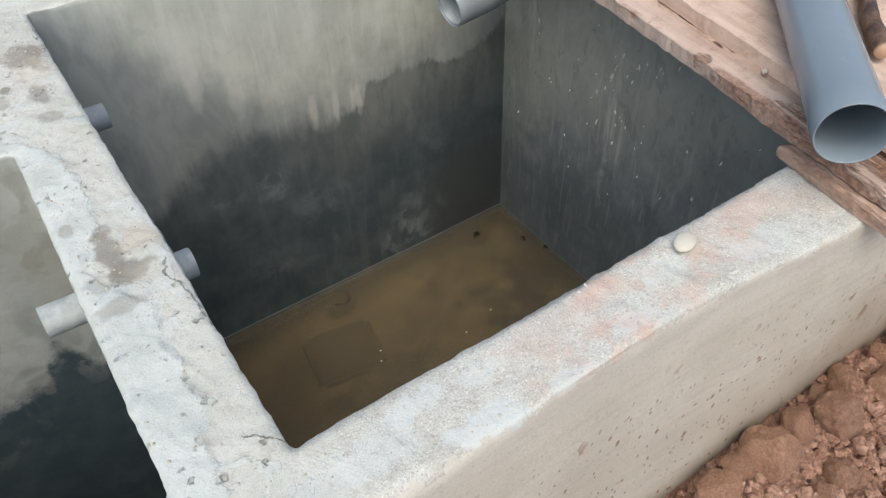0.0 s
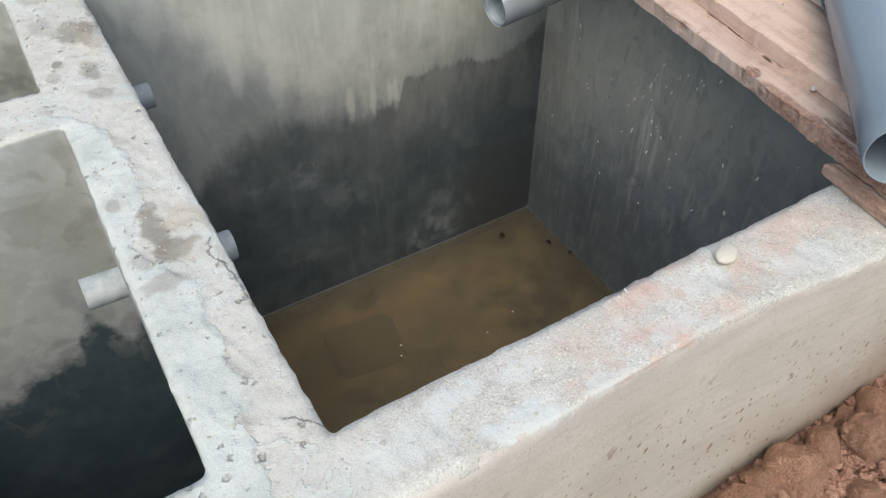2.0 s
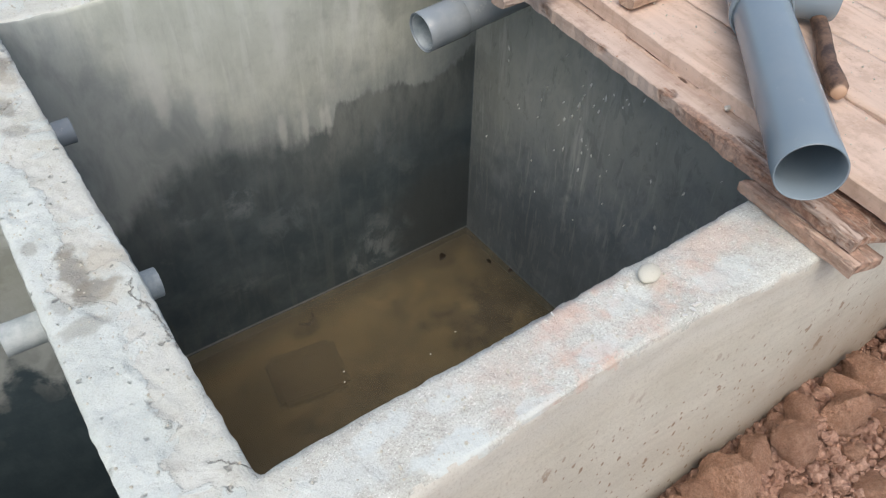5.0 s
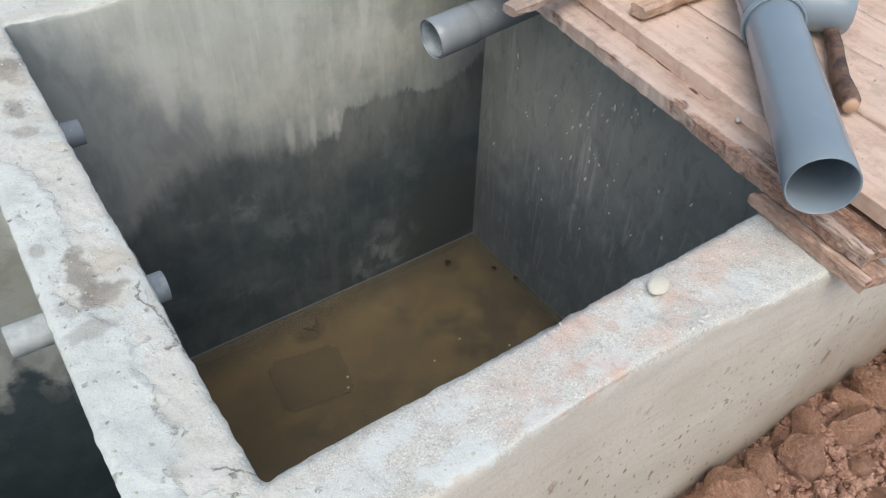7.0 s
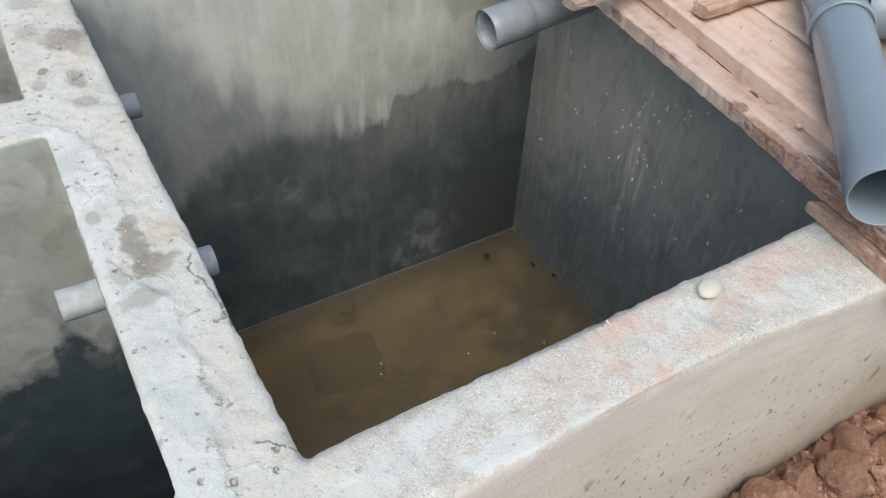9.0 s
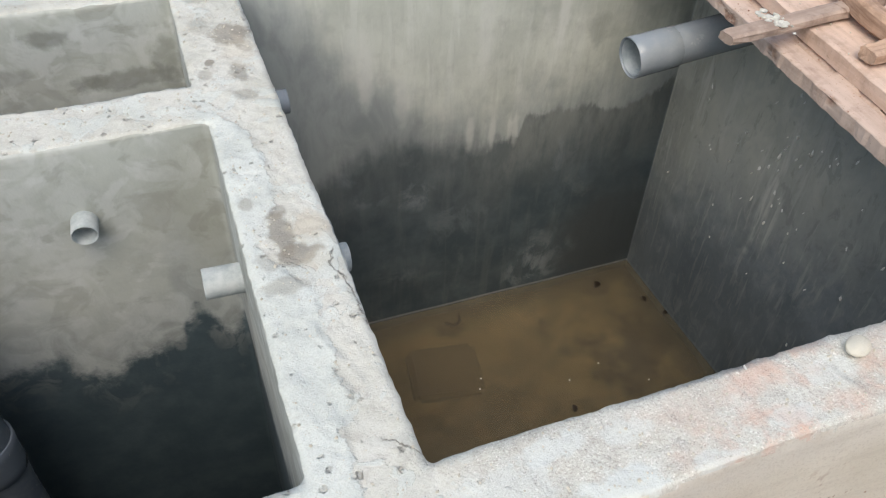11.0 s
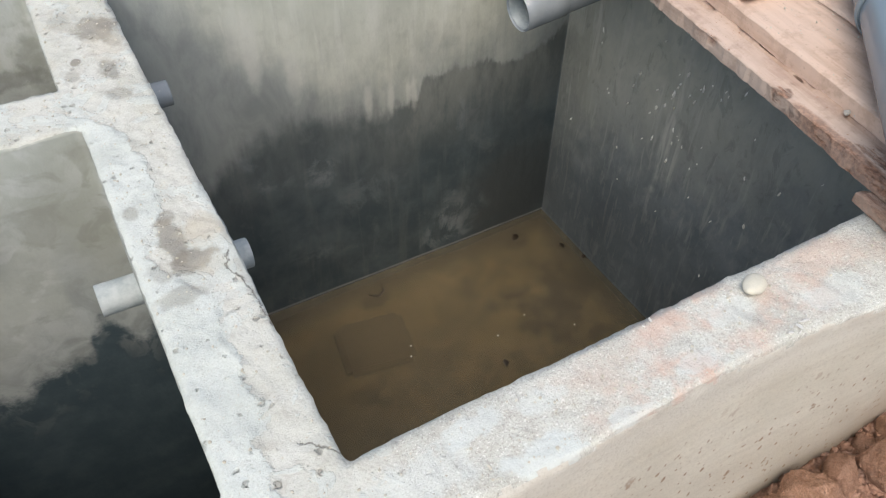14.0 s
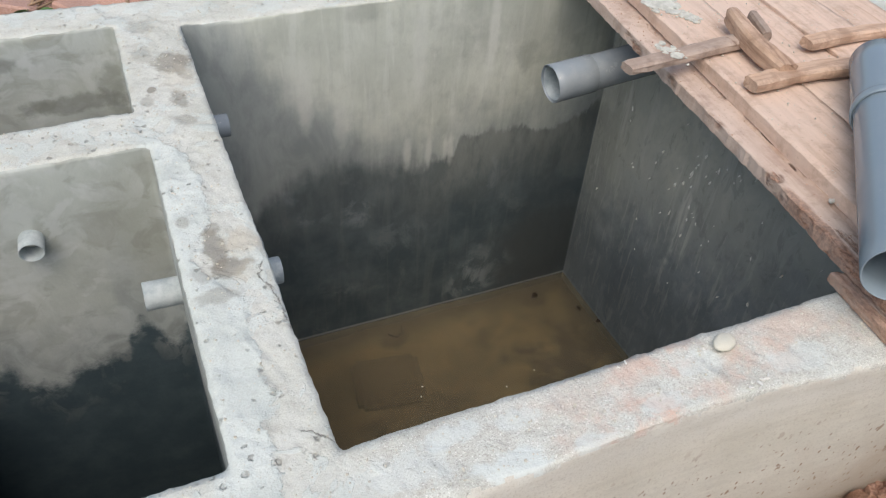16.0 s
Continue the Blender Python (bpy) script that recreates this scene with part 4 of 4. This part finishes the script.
inlet = empty("inlet_pipe", along((0.836, 0.93, -0.134), (1.30, 0.93, -0.085)))
part("pipe", tube(0.46, 0.0465, 0.003, 0.005), M_PVC_DUSTY, inlet)
part("sleeve", tube(0.115, 0.0495, 0.0026), M_PVC_DUSTY, inlet, "short sleeve at the pipe mouth")
part("cement_film", tube(0.11, 0.0432, 0.0012, 0.004), M_PVC_PALE, inlet, "dried cement film inside the mouth")
tagged(inlet, "grey plastic inlet pipe jutting from the chamber wall", "pipe")

round_pipe("pipe_stub", (-0.203, 0.487, -0.128), (0.031, 0.49, -0.140), 0.025, M_PVC_PALE, "cement-smeared pale pipe stub through the divider wall", "pipe stubs")
round_pipe("pipe_stub", (-0.19, 1.035, -0.165), (0.045, 1.035, -0.165), 0.027, M_PVC_DUSTY, "grey pipe stub through the divider wall", "pipe stubs")
round_pipe("pipe_stub", (-0.378, 0.700, -0.157), (-0.372, 0.90, -0.140), 0.0225, M_PVC_PALE, "pale pipe stub through the cross wall", "pipe stubs")
tall = empty("standing_pipe", pose(-0.655, 0.60, DEEP + 0.03, 0, -90, 0))
part("pipe", tube(1.16, 0.052), M_PVC_DARK, tall)
part("collar", tube(0.09, 0.057, 0.005, 0.83), M_PVC_DARK, tall)
tagged(tall, "dark wet plastic pipe standing in the small chamber", "pipe")


# ---- loose wood on the planks ----
def billet(length, width, height, seed, taper=0.15, bow=0.0, ends=0.12):
    """A hewn piece of wood along +x, its section a worn rectangle."""
    bm = bmesh.new()
    n, m = 18, 16
    rings = []
    for j in range(n + 1):
        u = j / n
        k = 1 - taper * u
        tip = 1 - ends * max(0, abs(2 * u - 1) - 0.88) / 0.12
        ring = []
        for i in range(m):
            a = 2 * math.pi * (i + 0.5) / m
            c, s = math.cos(a), math.sin(a)
            q = max(abs(c), abs(s))
            yy = width / 2 * k * tip * c / q * 0.97
            zz = height / 2 * tip * s / q * 0.97
            d = 1 + 0.10 * fractal((u * length * 14, c * 0.6, s * 0.6 + seed), 1.6) + 0.05 * noise.noise(Vector((u * length * 90, c * 2, s * 2 + seed)))
            ring.append(bm.verts.new((u * length + 0.004 * fractal((c, s, seed + j), 2), yy * d + bow * math.sin(math.pi * u), zz * d)))
        rings.append(ring)
    for a, b in zip(rings, rings[1:]):
        for i in range(m):
            bm.faces.new((a[i], a[(i + 1) % m], b[(i + 1) % m], b[i]))
    bm.faces.new(rings[0][::-1]), bm.faces.new(rings[-1])
    bmesh.ops.recalc_face_normals(bm, faces=bm.faces)
    return bm


def wood_piece(name, p0, p1, width, height, seed, material, label, z=None, taper=0.15, bow=0.0):
    a, b = Vector(p0), Vector(p1)
    ob = part(name, billet((b - a).length, width, height, seed, taper, bow), material, smooth=False)
    ob.matrix_world = along(a, b)
    return tagged(ob, label, "wood")


B0 = TOP_Z + 0.002
wood_piece("wooden_batten", (0.784, 0.592, B0 + 0.010), (1.165, 0.632, B0 + 0.012), 0.040, 0.020, 2, M_GREYWOOD, "weathered grey batten with dried mortar on the planks", taper=-0.1)
wood_piece("wooden_block", (1.082, 0.462, B0 + 0.022), (1.128, 0.70, B0 + 0.034), 0.046, 0.042, 5, M_OFFCUT, "hewn red-brown wooden block across the batten end", bow=0.012, taper=0.35)
wood_piece("wooden_block", (1.15, 0.60, B0 + 0.020), (1.19, 0.70, B0 + 0.020), 0.022, 0.038, 8, M_GREYWOOD, "short grey wooden wedge against the block")
wood_piece("wood_offcut", (0.985, 0.455, B0 + 0.014), (1.27, 0.452, B0 + 0.014), 0.046, 0.026, 11, M_OFFCUT, "short split wood offcut lying on the planks", bow=0.01, taper=-0.1)
wood_piece("wood_offcut", (1.235, 0.565, B0 + 0.014), (1.52, 0.56, B0 + 0.014), 0.042, 0.026, 14, M_OFFCUT, "split wood offcut lying on the planks", bow=0.008)


def limb(points, radii, seed, segments=14):
    """A knotty round stick through the points."""
    bm = bmesh.new()
    rings = []
    pts = [Vector(p) for p in points]
    n = 8 * (len(pts) - 1)
    for j in range(n + 1):
        t = j / 8
        k = min(int(t), len(pts) - 2)
        f = t - k
        c = pts[k].lerp(pts[k + 1], f)
        r = radii[k] * (1 - f) + radii[k + 1] * f
        if j in (0, n):
            r *= 0.7
        d = (pts[k + 1] - pts[k]).normalized()
        s = d.cross(Vector((0, 0, 1))).normalized() if abs(d.z) < 0.95 else Vector((1, 0, 0))
        up = s.cross(d)
        rings.append([bm.verts.new(c + (s * math.cos(a) + up * math.sin(a)) * r * (1 + 0.12 * fractal((math.cos(a), math.sin(a), seed + t), 1.5))) for a in (2 * math.pi * i / segments for i in range(segments))])
    for a, b in zip(rings, rings[1:]):
        for i in range(segments):
            bm.faces.new((a[i], a[(i + 1) % segments], b[(i + 1) % segments], b[i]))
    bm.faces.new(rings[0][::-1]), bm.faces.new(rings[-1])
    bmesh.ops.recalc_face_normals(bm, faces=bm.faces)
    return bm


ob = part("round_stick", limb([(1.034, 0.030, B0 + 0.016), (1.10, 0.098, B0 + 0.016), (1.17, 0.152, B0 + 0.015), (1.25, 0.225, B0 + 0.017)], [0.017, 0.016, 0.0145, 0.014], 2), M_HANDLE)
tagged(ob, "dark worn round wooden stick lying on the planks", "stick")


# ---- stones, clods, crumbs ----
def lump(seed, facets=0.5, detail=3):
    """An angular lump of about unit size."""
    bm = bmesh.new()
    bmesh.ops.create_icosphere(bm, subdivisions=detail, radius=0.5)
    r = random.Random(seed)
    cuts = [(Vector((r.gauss(0, 1), r.gauss(0, 1), r.gauss(0, 1))).normalized(), r.uniform(0.24, 0.42) if detail < 4 else r.uniform(0.30, 0.44)) for _ in range(9 if detail < 4 else 26)]
    for v in bm.verts:
        p = v.co.copy()
        for nrm, d in cuts:
            over = p.dot(nrm) - d
            if over > 0:
                p -= nrm * over * (0.55 + 0.4 * facets if detail < 4 else 0.97)
        if detail > 3:
            k = 1 + 0.10 * fractal(p + Vector((seed * 3.1, 0, 0)), 3.2) + 0.07 * fractal(p + Vector((0, seed * 1.7, 0)), 11) + 0.045 * noise.noise(p * 34)
        else:
            k = 1 + 0.16 * fractal(p + Vector((seed * 3.1, 0, 0)), 3.2) + 0.11 * fractal(p + Vector((0, seed * 1.7, 0)), 8)
        v.co = p * k
    return bm


def lump_mesh(seed, material, detail=3):
    bm = lump(seed, 0.6, detail)
    me = bpy.data.meshes.new("clod")
    bm.to_mesh(me)
    bm.free()
    me.materials.append(material)
    me.polygons.foreach_set("use_smooth", [False] * len(me.polygons))
    return me


CLODS = [lump_mesh(k, M_CLOD, 5) for k in range(6)]
SMALL = [lump_mesh(20 + k, M_CLOD, 4) for k in range(8)]


def put_clod(name, me, x, y, z, size, turn, label, category, group):
    ob = new(name, me)
    ob.matrix_world = pose(x, y, z, *turn) @ Matrix.Diagonal((*size, 1))
    return tagged(ob, label, category, group)


BIG = [
    (0.715, -0.20, 0.115, 0), (0.99, -0.235, 0.095, 1), (0.855, -0.225, 0.105, 2), (0.605, -0.185, 0.085, 3), (0.905, -0.365, 0.085, 4), (0.785, -0.29, 0.07, 5),
    (1.12, -0.20, 0.10, 2), (1.27, -0.22, 0.11, 0), (1.08, -0.33, 0.08, 3), (0.53, -0.24, 0.06, 1), (1.42, -0.26, 0.12, 4), (0.66, -0.31, 0.06, 2), (1.20, -0.33, 0.10, 5), (0.45, -0.19, 0.07, 5), (0.52, -0.175, 0.075, 0), (0.66, -0.185, 0.07, 4), (0.79, -0.19, 0.075, 1), (0.93, -0.18, 0.07, 5), (1.05, -0.19, 0.075, 2),
]
rng = random.Random(8)
for x, y, s, k in BIG:
    z = ground_height(x, y) + s * 0.40
    put_clod("soil_clod", CLODS[k], x, y, z, (s * rng.uniform(0.95, 1.2), s * rng.uniform(0.9, 1.15), s * rng.uniform(0.85, 1.05)), (rng.uniform(-30, 30), rng.uniform(-30, 30), rng.uniform(0, 360)), "large orange-brown clod of dry earth beside the wall", "clod", "earth clods beside the wall")
for k in range(290):
    x, y = rng.uniform(0.2, 1.75), -0.15 - abs(rng.gauss(0, 0.17))
    s = 0.018 + 0.042 * rng.random() ** 1.6
    if y < -0.15 - s * 0.3:
        z = ground_height(x, y) + s * 0.25
        put_clod("soil_clod", SMALL[k % 8], x, y, z, (s * rng.uniform(0.8, 1.3), s * rng.uniform(0.8, 1.2), s * rng.uniform(0.7, 1.0)), (rng.uniform(0, 360), rng.uniform(0, 360), rng.uniform(0, 360)), "small clod of dry red earth", "clod", "small earth clods")


def scatter(name, count, place, smin, smax, material, label, seed, power=3):
    """Many crumbs joined into one mesh."""
    r = random.Random(seed)
    proto = []
    for k in range(6):
        bm = lump(50 + k, 0.7, 1)
        proto.append(([v.co.copy() for v in bm.verts], [tuple(v.index for v in f.verts) for f in bm.faces]))
        bm.free()
    vs, fs = [], []
    for k in range(count):
        x, y, z = place(r)
        s = smin + (smax - smin) * r.random() ** power
        m = pose(x, y, z + s * 0.2, r.uniform(0, 360), r.uniform(0, 360), r.uniform(0, 360)) @ Matrix.Diagonal((s * r.uniform(0.7, 1.3), s, s * r.uniform(0.6, 1), 1))
        pv, pf = proto[k % 6]
        o = len(vs)
        vs += [m @ v for v in pv]
        fs += [tuple(i + o for i in f) for f in pf]
    return tagged(new(name, mesh_of(name, vs, fs, material, False)), label, "rubble", kind="stuff")


def by_wall(r):
    x, y = r.gauss(0.88, 0.34), -0.145 - abs(r.gauss(0, 0.19))
    return x, y, ground_height(x, y) + 0.022 * r.random() ** 2


def behind(r):
    x, y = r.uniform(-1.1, 1.0), 1.40 + abs(r.gauss(0, 0.25))
    return x, y, ground_height(x, y)


def on_top(r):
    while True:
        x, y = r.uniform(-0.5, 0.9), r.uniform(-0.1, 1.3)
        if clear_of(x, y, 0.006):
            return x, y, lift(x, y) - 0.0005


def on_planks(r):
    y = r.uniform(-0.1, 1.1)
    return 0.90 + 0.155 * y + r.uniform(0.0, 0.5), y, TOP_Z


scatter("soil_crumbs", 12000, by_wall, 0.005, 0.032, M_CRUMB, "crumbled dry red earth along the wall", 3, 2.2)
def on_ledge(r):
    y = r.uniform(-0.15, 1.0)
    return 0.830 + 0.145 * y + 0.065 * r.random(), y, 0.049


scatter("wood_crumbs", 260, on_ledge, 0.0012, 0.005, M_CRUMB, "reddish crumbs of soil and rotten wood on the lower plank", 9)
scatter("soil_crumbs", 1200, behind, 0.01, 0.05, M_CRUMB, "crumbled red earth behind the tank", 5)
scatter("mortar_grit", 1800, on_top, 0.0015, 0.006, M_CHIP, "pale grit on the wall tops", 6)
def on_rim(r):
    x = r.uniform(-0.3, 1.0)
    y = -0.111 - 0.028 * smooth(0.5, 0.85, x) + rim_inset(Vector((x, -0.1)), 0.0) + abs(r.gauss(0, 0.008))
    return x, y, lift(x, y) - 0.001


scatter("mortar_grit", 900, on_rim, 0.001, 0.004, M_LIME, "sandy grit along the outer wall edge", 12)
scatter("dust_grit", 700, on_planks, 0.0015, 0.006, M_CHIP, "grit and chips on the planks", 7)

bm = bmesh.new()
bmesh.ops.create_icosphere(bm, subdivisions=4, radius=0.5)
for v in bm.verts:
    v.co *= 1 + 0.06 * fractal(v.co, 1.5)
ob = part("pebble", bm, M_PEBBLE)
ob.matrix_world = pose(0.563, -0.030, lift(0.563, -0.03) + 0.006, 0, 0, 20) @ Matrix.Diagonal((0.041, 0.029, 0.016, 1))
tagged(ob, "smooth oval cream pebble on the wall top", "pebble")
for k, (x, y, size, z) in enumerate(((0.549, -0.108, 0.010, 0), (0.556, -0.101, 0.007, 0), (0.566, -0.106, 0.012, 0), (0.574, -0.101, 0.009, 0), (0.581, -0.103, 0.012, 0), (0.560, -0.113, 0.006, 0), (0.588, -0.098, 0.006, 0), (0.410, -0.006, 0.008, 0), (0.395, -0.010, 0.005, 0))):
    ob = new("plaster_chip", lump_mesh(70 + k, M_WHITE, 2))
    ob.matrix_world = pose(x, y, lift(x, y) + size * 0.12, 15 * k, 20, 40 * k) @ Matrix.Diagonal((size * 1.3, size * 0.6, size * 0.4, 1))
    tagged(ob, "white plaster chip on the wall top", "chip", "plaster chips")
for k, (x, y, size) in enumerate(((0.915, 0.142, 0.013), (0.922, 0.128, 0.010), (0.935, 0.17, 0.007))):
    ob = new("small_stone", lump_mesh(95 + k, M_GREYSTONE, 2))
    ob.matrix_world = pose(x, y, 0.050 + size * 0.25, 15 * k, 20, 70 * k) @ Matrix.Diagonal((size * 1.2, size, size * 0.8, 1))
    tagged(ob, "small grey stone lying on the lower plank", "stone", "stones on the plank")
for x, y, s, h, n in ((1.065, 0.86, 0.042, 0.007, 110), (1.085, 0.78, 0.024, 0.006, 50), (0.905, 0.606, 0.024, 0.006, 40)):
    r = random.Random(int(x * 1000))
    bm = bmesh.new()
    for k in range(n):
        lb = lump(200 + k, 0.7, 2)
        size = r.uniform(0.15, 0.75) * s
        lb.transform(pose(r.gauss(0, s * 0.45), r.gauss(0, s * 0.6), h * 0.2, 0, 0, r.uniform(0, 360)) @ Matrix.Diagonal((size, size, h, 1)))
        me = bpy.data.meshes.new("lump")
        lb.to_mesh(me)
        lb.free()
        bm.from_mesh(me)
        bpy.data.meshes.remove(me)
    ob = part("mortar_splat", bm, M_LIME, smooth=False)
    ob.matrix_world = pose(x, y, TOP_Z + (0.021 if x < 1 else 0))
    tagged(ob, "crusty splat of dried white mortar on the wood", "mortar", "mortar splats", kind="stuff")

r = random.Random(31)
bm = bmesh.new()
spots = [(0.672, -0.321), (0.730, -0.313), (0.759, -0.389), (0.807, -0.461), (0.729, -0.486), (0.725, -0.588), (0.794, -0.555), (1.064, -0.356), (0.475, -0.465), (0.374, -0.436), (0.551, -0.264), (0.278, -0.231)]
spots += [(r.gauss(0.73, 0.10), r.gauss(-0.44, 0.13)) for _ in range(30)] + [(r.uniform(0.15, 1.15), r.uniform(-0.85, -0.15)) for _ in range(26)]
for k, (y, z) in enumerate(spots):
    lb = lump(300 + k, 0.5, 1)
    h = r.uniform(0.010, 0.016) if k < 12 else r.uniform(0.004, 0.011)
    lb.transform(pose(1.2375, y, z, r.uniform(-25, 25)) @ Matrix.Diagonal((0.012, h * r.uniform(0.35, 0.6), h * 1.5, 1)))
    me = bpy.data.meshes.new("lump")
    lb.to_mesh(me)
    lb.free()
    bm.from_mesh(me)
    bpy.data.meshes.remove(me)
ob = part("plaster_splashes", bm, M_SPLASH)
tagged(ob, "small white splashes of dried plaster on the damp wall", "splashes", kind="stuff")

# ---- things in the water ----
bm = bmesh.new()
bmesh.ops.create_cube(bm, size=1)
bmesh.ops.bevel(bm, geom=bm.edges, offset=0.08, segments=2, affect="EDGES")
bmesh.ops.subdivide_edges(bm, edges=bm.edges, cuts=3, use_grid_fill=True)
for v in bm.verts:
    v.co *= 1 + 0.05 * fractal(v.co, 3)
ob = part("sunken_block", bm, M_SLAB)
ob.matrix_world = pose(0.44, 1.0, -1.272, 3, 2, -9) @ Matrix.Diagonal((0.23, 0.195, 0.05, 1))
tagged(ob, "silted concrete block lying under the brown water", "block")


def leaf_bm(n=7):
    bm = bmesh.new()
    rows = []
    for i in range(n + 1):
        u = i / n
        wd = 0.34 * math.sin(math.pi * min(1, u * 0.95 + 0.03)) ** 0.8
        z = 0.12 * math.sin(u * 3)
        rows.append([bm.verts.new((u - 0.5, s * wd, z + 0.12 * abs(s))) for s in (-1, 0, 1)])
    for a, b in zip(rows, rows[1:]):
        for k in range(2):
            bm.faces.new((a[k], b[k], b[k + 1], a[k + 1]))
    return bm


for x, y, s, a, z in ((1.067, 1.142, 0.034, 40, -1.174), (1.19, 1.03, 0.026, 90, -1.174), (1.225, 0.949, 0.02, 10, -1.173), (0.742, 0.697, 0.026, 70, -1.172)):
    ob = part("wet_leaf", leaf_bm(), M_MUCK)
    ob.matrix_world = pose(x, y, z, 10, 0, a) @ Matrix.Diagonal((s, s, s, 1))
    ob.modifiers.new("thickness", "SOLIDIFY").thickness = 0.03
    tagged(ob, "small dark rotting leaf in the water", "leaf", "wet leaves")
ob = part("sunken_twig", limb([(0.50, 1.165, -1.20), (0.525, 1.14, -1.196), (0.55, 1.155, -1.198), (0.56, 1.19, -1.203)], [0.005, 0.006, 0.005, 0.003], 4, 8), M_MUCK)
tagged(ob, "short dark bent twig under the murky water", "twig")
for k, (x, y) in enumerate(((0.519, 0.897), (0.50, 0.86), (0.78, 0.80), (0.90, 0.83), (1.02, 0.72))):
    ob = new("floating_chip", lump_mesh(90 + k, M_CHIP, 1))
    ob.matrix_world = pose(x, y, -1.1745, 0, 0, 50 * k) @ Matrix.Diagonal((0.009, 0.006, 0.004, 1))
    tagged(ob, "tiny pale chip floating on the water", "chip", "floating chips")


# ---- behind the tank ----
def brick_bm(seed):
    bm = bmesh.new()
    bmesh.ops.create_cube(bm, size=1)
    bmesh.ops.bevel(bm, geom=bm.edges, offset=0.06, segments=1, affect="EDGES")
    bmesh.ops.subdivide_edges(bm, edges=bm.edges, cuts=2, use_grid_fill=True)
    for v in bm.verts:
        v.co += noise.noise_vector(v.co * 3 + Vector((seed, 0, 0))) * 0.04
    return bm


for k, (x, y, l, a) in enumerate(((-0.56, 1.50, 0.2, 20), (-0.40, 1.55, 0.17, -15), (-0.74, 1.48, 0.2, 70), (-0.22, 1.50, 0.10, 35), (-0.50, 1.70, 0.2, 50), (-0.12, 1.56, 0.12, -30))):
    ob = part("brick", brick_bm(k), M_BRICK, smooth=False)
    ob.matrix_world = pose(x, y, ground_height(x, y) + 0.05, 8 * k - 20, 10, a) @ Matrix.Diagonal((l, 0.10, 0.09, 1))
    tagged(ob, "broken red brick lying behind the tank wall", "brick", "bricks behind the tank")
rng = random.Random(21)
for k in range(70):
    x, y = rng.uniform(-0.6, 0.7), 1.41 + abs(rng.gauss(0, 0.12))
    z = ground_height(x, y) + rng.uniform(0.02, 0.07)
    a, l = rng.uniform(0, 3.14), rng.uniform(0.12, 0.3)
    d = Vector((math.cos(a), math.sin(a), rng.uniform(0.05, 0.35))) * l
    p = Vector((x, y, z))
    ob = part("dry_stick", limb([p, p + d * 0.5 + Vector((0, 0.01, 0.01)), p + d], [0.005, 0.004, 0.002], k, 6), M_STICK)
    tagged(ob, "thin dry brown twig on the soil", "twig", "twigs behind the tank")
for k in range(5):
    x, y = -0.30 + rng.gauss(0, 0.03), 1.44 + abs(rng.gauss(0, 0.04))
    ob = part("leaf", leaf_bm(), M_LEAF)
    ob.matrix_world = pose(x, y, ground_height(x, y) + rng.uniform(0.03, 0.10), rng.uniform(-40, 40), rng.uniform(-40, 40), rng.uniform(0, 360)) @ Matrix.Diagonal((0.05, 0.05, 0.05, 1))
    tagged(ob, "small green leaf of a weed behind the wall", "leaf", "weed leaves")
